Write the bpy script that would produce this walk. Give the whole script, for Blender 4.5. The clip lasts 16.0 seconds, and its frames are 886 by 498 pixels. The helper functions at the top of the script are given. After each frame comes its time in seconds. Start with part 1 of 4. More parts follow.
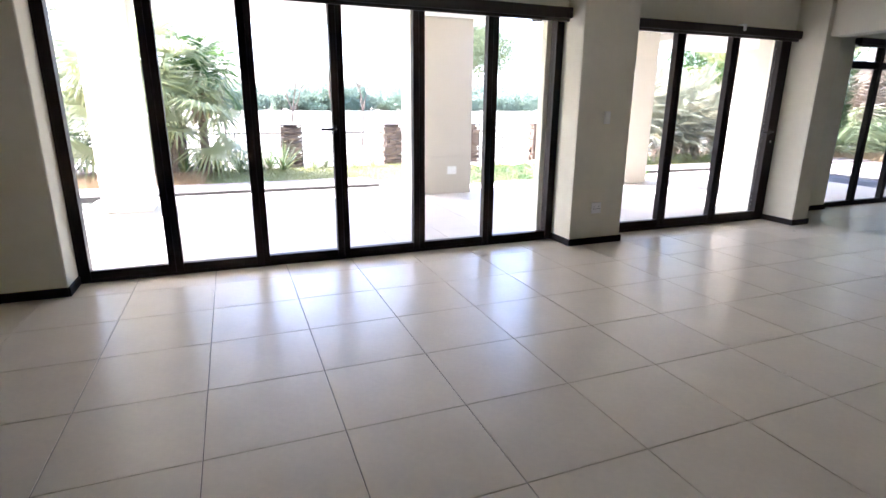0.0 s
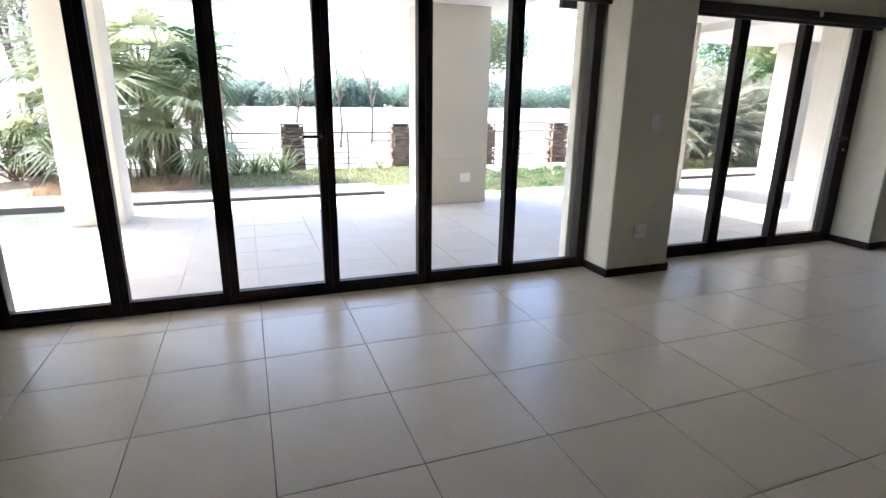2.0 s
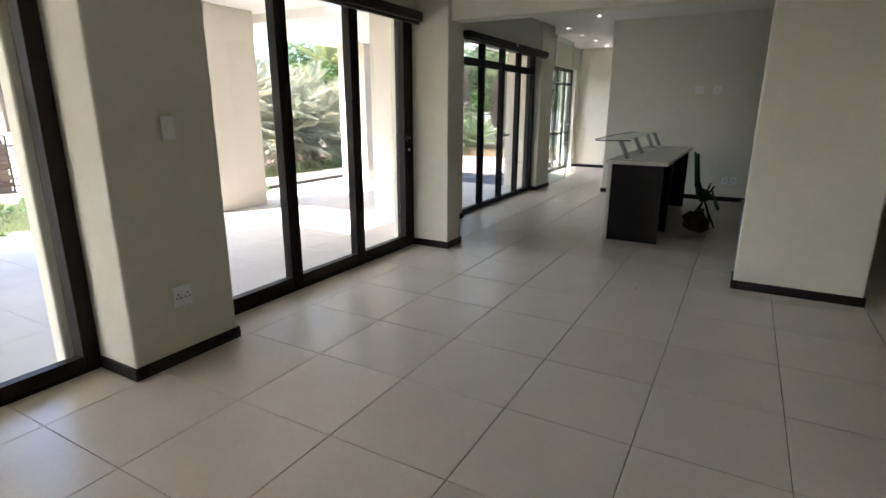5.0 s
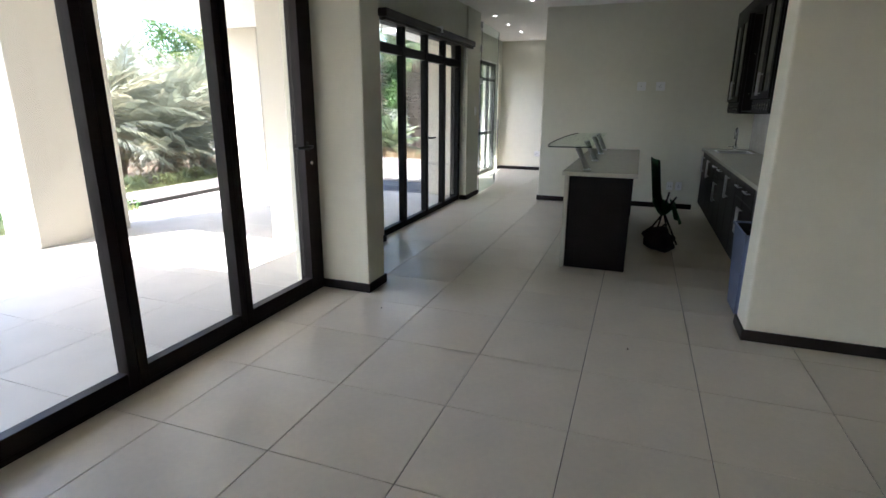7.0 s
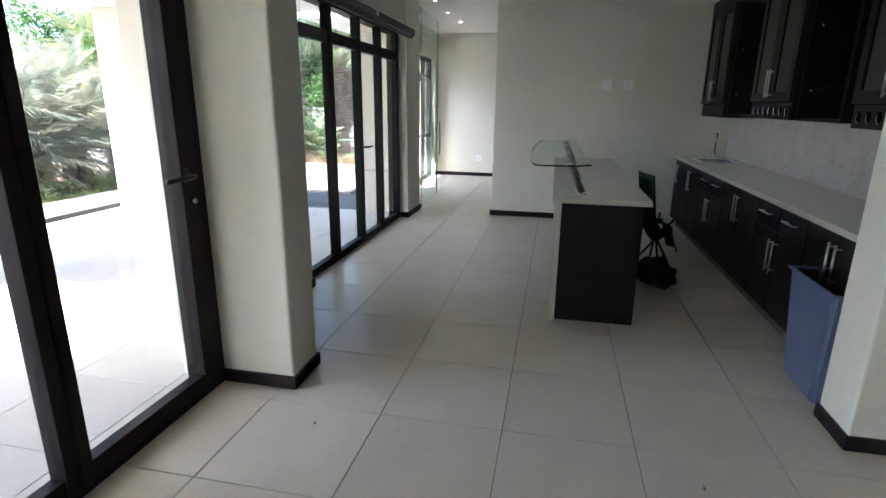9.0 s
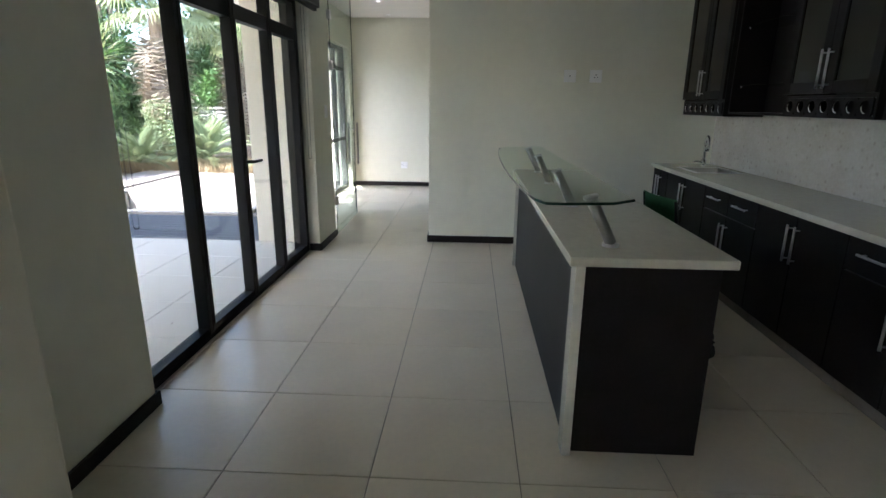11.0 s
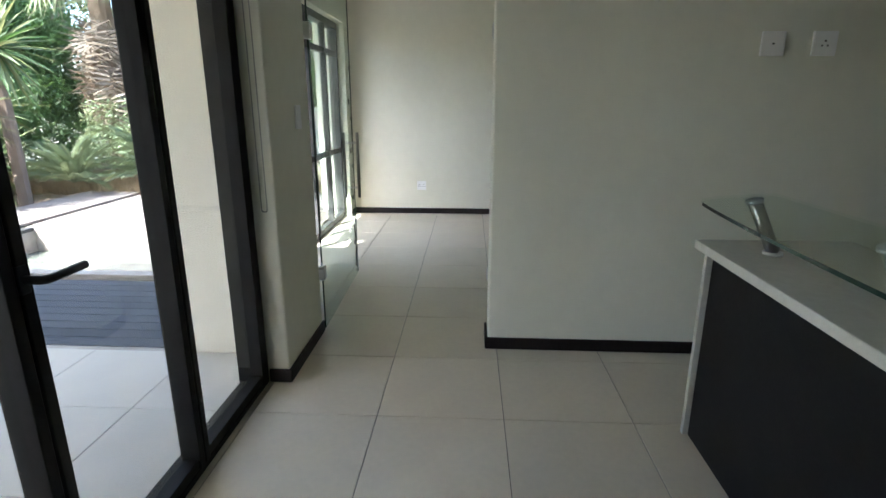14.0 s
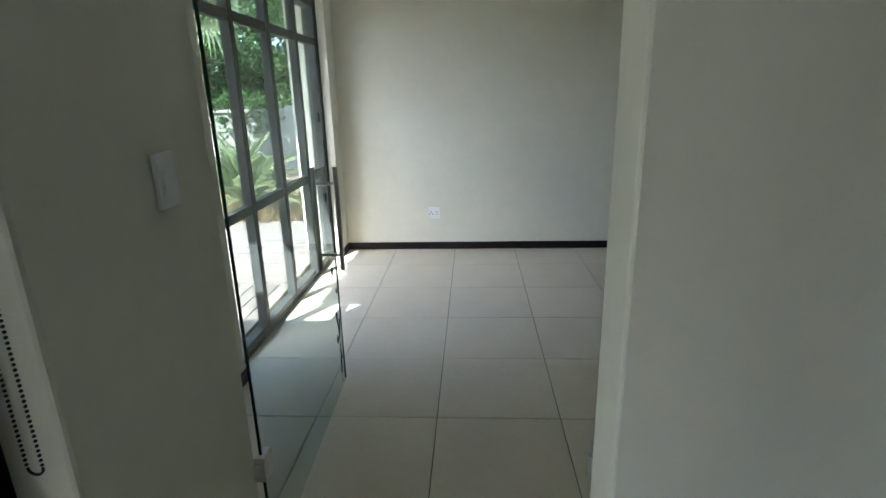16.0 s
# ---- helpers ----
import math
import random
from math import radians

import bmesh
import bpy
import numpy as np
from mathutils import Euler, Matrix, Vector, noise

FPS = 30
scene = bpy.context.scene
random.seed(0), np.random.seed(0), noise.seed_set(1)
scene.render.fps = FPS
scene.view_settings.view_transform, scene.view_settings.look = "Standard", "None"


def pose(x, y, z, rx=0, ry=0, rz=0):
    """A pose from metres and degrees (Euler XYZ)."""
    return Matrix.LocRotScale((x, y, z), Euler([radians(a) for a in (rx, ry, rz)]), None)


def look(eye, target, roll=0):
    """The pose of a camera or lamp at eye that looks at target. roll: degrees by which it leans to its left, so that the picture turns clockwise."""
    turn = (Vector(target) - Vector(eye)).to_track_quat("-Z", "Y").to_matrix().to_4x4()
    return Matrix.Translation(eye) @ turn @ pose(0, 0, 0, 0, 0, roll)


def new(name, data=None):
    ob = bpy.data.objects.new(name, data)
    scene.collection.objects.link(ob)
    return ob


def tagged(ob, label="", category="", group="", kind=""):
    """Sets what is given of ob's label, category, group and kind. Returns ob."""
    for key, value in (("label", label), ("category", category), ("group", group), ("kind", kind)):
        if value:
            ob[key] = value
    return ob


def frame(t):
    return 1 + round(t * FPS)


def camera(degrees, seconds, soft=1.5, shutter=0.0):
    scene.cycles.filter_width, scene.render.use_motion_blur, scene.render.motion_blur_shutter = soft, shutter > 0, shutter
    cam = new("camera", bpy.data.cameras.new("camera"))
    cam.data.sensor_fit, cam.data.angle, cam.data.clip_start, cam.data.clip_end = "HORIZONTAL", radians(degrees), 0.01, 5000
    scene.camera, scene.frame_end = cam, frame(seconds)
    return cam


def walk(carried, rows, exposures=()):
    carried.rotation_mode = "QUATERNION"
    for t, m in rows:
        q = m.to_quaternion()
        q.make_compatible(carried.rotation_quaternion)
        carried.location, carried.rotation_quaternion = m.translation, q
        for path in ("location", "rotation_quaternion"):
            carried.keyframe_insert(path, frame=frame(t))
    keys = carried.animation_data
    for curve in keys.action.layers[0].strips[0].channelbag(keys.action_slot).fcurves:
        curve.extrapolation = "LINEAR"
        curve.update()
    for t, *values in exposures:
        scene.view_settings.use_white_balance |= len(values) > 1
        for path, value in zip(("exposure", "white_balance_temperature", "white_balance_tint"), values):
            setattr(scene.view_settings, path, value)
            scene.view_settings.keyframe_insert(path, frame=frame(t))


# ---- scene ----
cam = camera(80.2, 16.0)
PATH = [
    (0, (0.232, -0.314, 1.442), (0.942, 1.479, 0.912), 0.5),
    (0.5, (0.292, -0.087, 1.465), (0.924, 1.733, 0.929), 0.6),
    (1, (0.345, 0.153, 1.463), (0.962, 1.978, 0.927), 0.6),
    (1.5, (0.464, 0.377, 1.462), (1.085, 2.201, 0.925), 0.7),
    (2, (0.605, 0.601, 1.475), (1.271, 2.408, 0.933), 0.7),
    (2.5, (0.72, 0.828, 1.446), (1.598, 2.544, 0.913), 0.7),
    (3, (0.993, 0.967, 1.408), (2.056, 2.58, 0.89), 0.6),
    (3.5, (1.207, 1.12, 1.475), (2.439, 2.601, 0.939), 0.6),
    (4, (1.504, 1.249, 1.431), (2.902, 2.579, 0.907), 0.4),
    (4.5, (1.77, 1.397, 1.406), (3.334, 2.535, 0.895), 0.3),
    (5, (2.038, 1.538, 1.429), (3.722, 2.485, 0.912), 0.2),
    (7.5, (3.516, 2.391, 1.442), (5.343, 3.014, 0.918), 0.4),
    (8, (3.82, 2.553, 1.429), (5.667, 3.12, 0.908), 0.4),
    (8.5, (4.134, 2.725, 1.446), (5.997, 3.229, 0.923), 0.5),
    (9, (4.423, 2.838, 1.485), (6.309, 3.232, 0.95), 0.6),
    (9.5, (4.787, 2.952, 1.465), (6.697, 3.216, 0.933), 0.6),
    (12, (6.882, 3.392, 1.443), (8.808, 3.472, 0.908), 0.6),
    (12.5, (7.308, 3.489, 1.456), (9.232, 3.571, 0.916), 0.5),
    (13, (7.758, 3.604, 1.448), (9.684, 3.688, 0.912), 0.5),
    (13.5, (8.194, 3.707, 1.437), (10.12, 3.794, 0.903), 0.3),
    (14, (8.626, 3.779, 1.434), (10.55, 3.875, 0.896), 0.1),
    (14.5, (9.096, 3.863, 1.448), (11.02, 3.962, 0.909), 0.3),
    (15, (9.527, 3.94, 1.445), (11.453, 4.033, 0.913), 0.3),
    (15.5, (9.948, 3.986, 1.501), (11.867, 4.09, 0.946), -1.2),
    (16, (10.364, 4.018, 1.53), (12.278, 4.132, 0.96), -1.4),
]
EXPOSURES = ((0.0, 3.8, 5600, 25), (0.5, 3.55, 5600, 24), (1.5, 3.15, 5500, 21), (3.0, 2.75, 5500, 18), (4.0, 3.05, 5650, 18), (5.0, 3.2, 5850, 18), (7.5, 3.2, 5500, 16), (9.0, 3.47, 5400, 15), (12.5, 3.45, 5660, 12), (14.5, 3.02, 5530, 10), (16.0, 2.9, 5420, 9))
walk(cam, [(t, look(e, g, r)) for t, e, g, r in PATH], exposures=EXPOSURES)

# ---- light ----
SUN_DIR = Vector((0.60, -0.35, -0.72)).normalized()
world = bpy.data.worlds.new("sky")
scene.world = world
world.use_nodes = True
wn = world.node_tree
sky = wn.nodes.new("ShaderNodeTexSky")
sky.sky_type = 'NISHITA'
sky.sun_disc = False
sky.sun_elevation = math.asin(-SUN_DIR.z)
sky.sun_rotation = math.atan2(-SUN_DIR.x, -SUN_DIR.y)
sky.dust_density = 3.0
wn.links.new(sky.outputs[0], wn.nodes["Background"].inputs[0])
wn.nodes["Background"].inputs[1].default_value = 0.15
sun_data = bpy.data.lights.new("sun", "SUN")
sun_data.energy = 3.2
sun_data.angle = radians(0.53)
sun_data.color = (1.0, 0.95, 0.86)
sun = new("sun", sun_data)
sun.matrix_world = look(Vector((0, 0, 12)), Vector((0, 0, 12)) + SUN_DIR)


# ---- materials ----
def material(name, color, rough=0.6, metal=0.0, vary=0.12, scale=6.0, bump=0.0, bump_scale=60.0, per_object=0.0, color2=None, spec=0.5):
    """Two scales of colour variation, optional fine relief and a shift of tone from object to object."""
    m = bpy.data.materials.new(name)
    m.use_nodes = True
    t = m.node_tree
    n, l = t.nodes, t.links
    b = n["Principled BSDF"]
    b.inputs["Roughness"].default_value = rough
    b.inputs["Metallic"].default_value = metal
    b.inputs["Specular IOR Level"].default_value = spec
    co = n.new("ShaderNodeTexCoord")
    a1 = n.new("ShaderNodeTexNoise")
    a1.inputs["Scale"].default_value = scale
    a1.inputs["Detail"].default_value = 4
    a2 = n.new("ShaderNodeTexNoise")
    a2.inputs["Scale"].default_value = scale * 9
    a2.inputs["Detail"].default_value = 3
    for a in (a1, a2):
        l.new(co.outputs["Object"], a.inputs["Vector"])
    mx = n.new("ShaderNodeMix")
    mx.data_type = 'FLOAT'
    mx.inputs[0].default_value = 0.4
    l.new(a1.outputs["Fac"], mx.inputs[2])
    l.new(a2.outputs["Fac"], mx.inputs[3])
    ramp = n.new("ShaderNodeValToRGB")
    dark = color2 or tuple(c * (1 - vary) for c in color)
    light = color if color2 else tuple(min(1, c * (1 + vary)) for c in color)
    ramp.color_ramp.elements[0].position, ramp.color_ramp.elements[1].position = 0.35, 0.65
    ramp.color_ramp.elements[0].color = (*dark, 1)
    ramp.color_ramp.elements[1].color = (*light, 1)
    l.new(mx.outputs[0], ramp.inputs[0])
    out = ramp.outputs[0]
    if per_object:
        info = n.new("ShaderNodeObjectInfo")
        mr = n.new("ShaderNodeMapRange")
        mr.inputs[3].default_value, mr.inputs[4].default_value = 1 - per_object, 1 + per_object
        l.new(info.outputs["Random"], mr.inputs[0])
        hs = n.new("ShaderNodeHueSaturation")
        l.new(mr.outputs[0], hs.inputs["Value"])
        l.new(out, hs.inputs["Color"])
        out = hs.outputs[0]
    l.new(out, b.inputs["Base Color"])
    if bump:
        bn = n.new("ShaderNodeTexNoise")
        bn.inputs["Scale"].default_value = bump_scale
        bn.inputs["Detail"].default_value = 5
        l.new(co.outputs["Object"], bn.inputs["Vector"])
        bp = n.new("ShaderNodeBump")
        bp.inputs["Strength"].default_value = bump
        bp.inputs["Distance"].default_value = 0.01
        l.new(bn.outputs["Fac"], bp.inputs["Height"])
        l.new(bp.outputs[0], b.inputs["Normal"])
    return m


def leaf_material(name, c1, c2, trans=0.35):
    m = material(name, c1, rough=0.55, color2=c2, scale=1.5, per_object=0.2)
    t = m.node_tree
    b = t.nodes["Principled BSDF"]
    tr = t.nodes.new("ShaderNodeBsdfTranslucent")
    tr.inputs[0].default_value = (c1[0] * 1.6, c1[1] * 1.35, c1[2] * 1.3, 1)
    mix = t.nodes.new("ShaderNodeMixShader")
    mix.inputs[0].default_value = trans
    t.links.new(b.outputs[0], mix.inputs[1])
    t.links.new(tr.outputs[0], mix.inputs[2])
    t.links.new(mix.outputs[0], t.nodes["Material Output"].inputs[0])
    return m


def glass_material(name, tint, ior=1.45, graze=0.45):
    """Clear pane: transparent, with gloss by Fresnel."""
    m = bpy.data.materials.new(name)
    m.use_nodes = True
    t = m.node_tree
    t.nodes.remove(t.nodes["Principled BSDF"])
    tr = t.nodes.new("ShaderNodeBsdfTransparent")
    tr.inputs[0].default_value = (*tint, 1)
    gl = t.nodes.new("ShaderNodeBsdfGlossy")
    gl.inputs["Roughness"].default_value = 0.02
    lw = t.nodes.new("ShaderNodeLayerWeight")
    lw.inputs[0].default_value = 0.5
    pw = t.nodes.new("ShaderNodeMath")
    pw.operation = 'POWER'
    pw.inputs[1].default_value = 4.0
    fr = t.nodes.new("ShaderNodeMath")
    fr.operation = 'MULTIPLY_ADD'
    fr.inputs[1].default_value = graze
    fr.inputs[2].default_value = (ior - 1) ** 2 / (ior + 1) ** 2 * 0.8
    t.links.new(lw.outputs["Facing"], pw.inputs[0])
    t.links.new(pw.outputs[0], fr.inputs[0])
    mix = t.nodes.new("ShaderNodeMixShader")
    t.links.new(fr.outputs[0], mix.inputs[0])
    t.links.new(tr.outputs[0], mix.inputs[1])
    t.links.new(gl.outputs[0], mix.inputs[2])
    t.links.new(mix.outputs[0], t.nodes["Material Output"].inputs[0])
    return m


WALL = material("cream_wall_paint", (0.805, 0.77, 0.635), rough=0.75, vary=0.03, scale=1.2, bump=0.12, bump_scale=45)
# Cream paint shifted cooler; the rooms' cooler daylight is put into the colour
COOLWALL = material("cool_cast_cream_paint", (0.795, 0.78, 0.655), rough=0.75, vary=0.03, scale=1.2, bump=0.10, bump_scale=45)
OUTWALL = material("cream_render", (0.62, 0.575, 0.485), rough=0.85, vary=0.05, scale=1.5, bump=0.3, bump_scale=70)
GARDENWALL = material("weathered_grey_render", (0.33, 0.325, 0.29), rough=0.9, vary=0.15, scale=1.2, bump=0.3, bump_scale=50)
CEIL = material("white_ceiling_paint", (0.84, 0.82, 0.77), rough=0.85, vary=0.02, scale=1.0)
TILE = material("beige_porcelain", (0.685, 0.61, 0.485), rough=0.30, vary=0.045, scale=3.5, bump=0.05, bump_scale=25, per_object=0.03)
GROUT = material("brown_grout", (0.17, 0.14, 0.115), rough=0.9, vary=0.3, scale=8)
GROUT_OUT = material("pale_grout", (0.33, 0.305, 0.27), rough=0.9, vary=0.2, scale=8)
OUTTILE = material("pale_stone_tile", (0.49, 0.46, 0.405), rough=0.6, vary=0.08, scale=3, bump=0.15, bump_scale=40, per_object=0.04)
SKIRT = material("dark_stained_timber", (0.014, 0.010, 0.009), rough=0.5, vary=0.3, scale=5, spec=0.3)
FRAME = material("dark_bronze_aluminium", (0.015, 0.010, 0.008), rough=0.48, vary=0.2, scale=4, spec=0.2)
FRAME_C = material("charcoal_aluminium", (0.012, 0.011, 0.010), rough=0.5, vary=0.2, scale=4, spec=0.15)
GLASS = glass_material("window_glass", (0.97, 0.98, 0.97))
SHELFGLASS = glass_material("green_edged_glass", (0.94, 0.975, 0.945), 1.35, 0.15)
DOORGLASS = glass_material("thick_door_glass", (0.86, 0.905, 0.875), 1.4, 0.20)
GLASSEDGE = material("glass_edge", (0.02, 0.045, 0.032), rough=0.25, vary=0.2, spec=0.25)
DARKGLASS = material("smoked_glass", (0.012, 0.011, 0.010), rough=0.06, vary=0.1)
CHROME = material("chrome", (0.75, 0.75, 0.75), rough=0.12, metal=1.0, vary=0.03)
STEEL = material("brushed_steel", (0.62, 0.62, 0.62), rough=0.28, metal=1.0, vary=0.06, scale=20)
SATIN = material("satin_steel", (0.36, 0.35, 0.33), rough=0.30, metal=1.0, vary=0.08, scale=20)
DARKMETAL = material("dark_metal", (0.05, 0.05, 0.05), rough=0.3, metal=0.8, vary=0.1)
BOARD = material("dark_wenge_laminate", (0.009, 0.0075, 0.0075), rough=0.5, vary=0.35, scale=7, bump=0.03, bump_scale=90, spec=0.25)
PLINTH = material("grey_brown_plinth", (0.20, 0.175, 0.15), rough=0.5, vary=0.15, scale=6)
FRAME_G = material("mid_grey_aluminium", (0.075, 0.075, 0.072), rough=0.4, vary=0.15, scale=4, spec=0.4)
BOARDIN = material("black_carcass_board", (0.008, 0.007, 0.007), rough=0.5, vary=0.2)
QUARTZ = material("white_quartz", (0.66, 0.635, 0.55), rough=0.18, vary=0.05, scale=30)
SPLASH = material("speckled_marble", (0.70, 0.68, 0.64), rough=0.25, color2=(0.58, 0.55, 0.50), scale=5)
vor = SPLASH.node_tree.nodes.new("ShaderNodeTexVoronoi")
vor.inputs["Scale"].default_value = 16
vcut = SPLASH.node_tree.nodes.new("ShaderNodeMapRange")
vcut.inputs[1].default_value, vcut.inputs[2].default_value, vcut.inputs[3].default_value, vcut.inputs[4].default_value = 0.08, 0.26, 0.40, 0.0
vmix = SPLASH.node_tree.nodes.new("ShaderNodeMix")
vmix.data_type = 'RGBA'
vmix.inputs[7].default_value = (0.33, 0.27, 0.21, 1)
SPLASH.node_tree.links.new(SPLASH.node_tree.nodes["Texture Coordinate"].outputs["Object"], vor.inputs["Vector"])
SPLASH.node_tree.links.new(vor.outputs["Distance"], vcut.inputs[0])
SPLASH.node_tree.links.new(vcut.outputs[0], vmix.inputs[0])
SPLASH.node_tree.links.new(SPLASH.node_tree.nodes["Color Ramp"].outputs[0], vmix.inputs[6])
SPLASH.node_tree.links.new(vmix.outputs[2], SPLASH.node_tree.nodes["Principled BSDF"].inputs["Base Color"])
PLASTIC = material("white_plastic", (0.92, 0.92, 0.90), rough=0.3, vary=0.02)
HOLE = material("black_hole", (0.02, 0.02, 0.02), rough=0.7)
GREEN = material("green_canvas", (0.03, 0.12, 0.045), rough=0.75, vary=0.15, bump=0.2, bump_scale=200)
BLACKFAB = material("black_fabric", (0.012, 0.012, 0.013), rough=0.8, vary=0.3)
BINBLUE = material("blue_grey_plastic", (0.13, 0.16, 0.26), rough=0.45, vary=0.06, scale=10)
DECKDARK = material("charcoal_deck_board", (0.055, 0.057, 0.065), rough=0.7, vary=0.3, scale=6, bump=0.3, per_object=0.15)
DECKPALE = material("weathered_deck_board", (0.22, 0.185, 0.16), rough=0.8, vary=0.2, scale=6, bump=0.3, per_object=0.15)
KERB = material("dark_deck_edge", (0.06, 0.055, 0.05), rough=0.8, vary=0.2)
STONE = material("brown_slate", (0.16, 0.11, 0.075), rough=0.85, vary=0.45, scale=10, bump=0.5, per_object=0.4)
STEELRAIL = material("brown_steel_rail", (0.10, 0.075, 0.06), rough=0.6, vary=0.2)
FIELD = material("dry_grass_field", (0.25, 0.225, 0.165), rough=1.0, color2=(0.17, 0.165, 0.11), scale=0.25)
LAWN = material("mown_lawn", (0.17, 0.175, 0.10), rough=1.0, color2=(0.25, 0.225, 0.15), scale=1.5)
MULCH = material("dry_leaf_mulch", (0.32, 0.23, 0.15), rough=1.0, color2=(0.16, 0.11, 0.07), scale=8, bump=0.8, bump_scale=30)
LEAF = leaf_material("green_leaf", (0.07, 0.14, 0.035), (0.035, 0.075, 0.02))
LEAFPALE = leaf_material("pale_green_leaf", (0.19, 0.24, 0.12), (0.09, 0.13, 0.06))
LEAFBLUE = leaf_material("grey_green_leaf", (0.25, 0.265, 0.175), (0.115, 0.13, 0.08))
# Pale leaf colour raised; the sunlit look of the fan palms is put in
LEAFFAN = leaf_material("sunlit_fan_leaf", (0.27, 0.32, 0.17), (0.14, 0.18, 0.08), 0.45)
LEAFLIME = leaf_material("lime_leaf", (0.20, 0.23, 0.09), (0.10, 0.13, 0.05))
# Bluish haze of the distance is put into this leaf colour
LEAFFAR = leaf_material("haze_tinted_foliage", (0.17, 0.24, 0.17), (0.10, 0.155, 0.12))
STRAW = leaf_material("straw_leaf", (0.33, 0.26, 0.15), (0.17, 0.13, 0.07))
THATCH = leaf_material("grey_brown_dry_frond", (0.19, 0.155, 0.11), (0.09, 0.072, 0.052), 0.2)
BARK = material("rough_bark", (0.15, 0.11, 0.08), rough=0.95, vary=0.4, scale=12, bump=0.7, bump_scale=30)
WATER = material("pool_water", (0.15, 0.16, 0.125), rough=0.05, vary=0.2, scale=2, bump=0.15, bump_scale=6)
POOLWALL = material("pool_mosaic", (0.30, 0.27, 0.24), rough=0.6, vary=0.3, scale=20)
BLINDBOX = material("blind_cassette", (0.020, 0.014, 0.012), rough=0.5, vary=0.2)
LAMPGLOW = bpy.data.materials.new("lamp_glow")
LAMPGLOW.use_nodes = True
LAMPGLOW.node_tree.nodes["Principled BSDF"].inputs["Emission Color"].default_value = (1, 0.93, 0.82, 1)
LAMPGLOW.node_tree.nodes["Principled BSDF"].inputs["Emission Strength"].default_value = 6


# ---- mesh helpers ----
def add_box(bm, a, b, bevel=0.0):
    """A box from corner a to corner b, with rounded edges where bevel is given."""
    r = bmesh.ops.create_cube(bm, size=1)
    for v in r["verts"]:
        v.co = Vector([a[i] + (v.co[i] + 0.5) * (b[i] - a[i]) for i in range(3)])
    if bevel:
        edges = list({e for v in r["verts"] for e in v.link_edges})
        bmesh.ops.bevel(bm, geom=edges, offset=bevel, segments=2, affect='EDGES', profile=0.5)
    return bm


def boxes(*items, bevel=0.0):
    bm = bmesh.new()
    for a, b in items:
        add_box(bm, a, b, bevel)
    return bm


def tube(points, radius, seg=10, bm=None, taper=None):
    """A round bar along the points; taper gives the end's share of the radius."""
    bm = bm or bmesh.new()
    rings = []
    pts = [Vector(p) for p in points]
    for i, p in enumerate(pts):
        d = (pts[min(i + 1, len(pts) - 1)] - pts[max(i - 1, 0)]).normalized()
        q = d.to_track_quat('Z', 'Y')
        r = radius * (1 if taper is None else 1 + (taper - 1) * i / (len(pts) - 1))
        rings.append([bm.verts.new(p + q @ Vector((r * math.cos(k * math.tau / seg), r * math.sin(k * math.tau / seg), 0))) for k in range(seg)])
    for r0, r1 in zip(rings, rings[1:]):
        for k in range(seg):
            bm.faces.new((r0[k], r0[(k + 1) % seg], r1[(k + 1) % seg], r1[k]))
    bm.faces.new(rings[0][::-1])
    bm.faces.new(rings[-1])
    return bm


def mesh_of(name, bm, mat, smooth=False):
    me = bpy.data.meshes.new(name)
    bmesh.ops.recalc_face_normals(bm, faces=bm.faces[:])
    bm.to_mesh(me)
    bm.free()
    me.materials.append(mat)
    if smooth:
        for p in me.polygons:
            p.use_smooth = True
    return me


def part(name, bm, mat, parent=None, label="", smooth=False):
    """Links a bmesh as one mesh object under a thing or a part."""
    ob = new(name, mesh_of(name, bm, mat, smooth))
    if parent is not None:
        ob.parent = parent
        ob.matrix_parent_inverse = parent.matrix_world.inverted()
    if label:
        ob["label"] = label
    return ob


def link_mesh(name, me, parent, m=None):
    ob = new(name, me)
    ob.parent = parent
    if m is not None:
        ob.matrix_local = m
    return ob


def thing(name, at, label, category, group="", kind=""):
    ob = new(name)
    ob.empty_display_size = 0.1
    ob.location = at
    bpy.context.view_layer.update()
    return tagged(ob, label, category, group, kind)


def structure(name, bm, mat, label, category):
    return tagged(part(name, bm, mat), label, category, kind="structure")


def flat_mesh(name, verts, faces, mat):
    me = bpy.data.meshes.new(name)
    me.from_pydata(verts, [], faces)
    me.materials.append(mat)
    return me


# ---- walls and ceilings ----
H = 2.83
WALL_NEAR, WALL_FAR = -6.0, 15.52
structure("wall_north", boxes(
    ((-6.0, 4.26, 0), (-1.03, 4.80, H)),
    ((-1.03, 4.50, 2.37), (3.46, 4.80, H)),
    ((3.465, 4.225, 0), (4.12, 4.80, H)),
    ((4.12, 4.50, 2.33), (6.73, 4.80, H)),
    ((3.34, 4.69, 0), (3.465, 4.80, 2.37)),
    ((6.73, 4.125, 0), (7.01, 4.80, H)), bevel=0.012), WALL, "cream plastered wall with piers between the glass doors", "wall")
structure("beam", boxes(((6.80, 1.49, 2.24), (7.01, 4.13, H)), ((6.80, -0.9, 2.24), (7.01, 0.62, H)), bevel=0.008), WALL, "cream plastered beam over the kitchen opening", "beam")
structure("pier", boxes(((6.80, 0.615, 0), (7.08, 1.475, H)), bevel=0.012), WALL, "cream plastered pier at the kitchen opening", "pier")
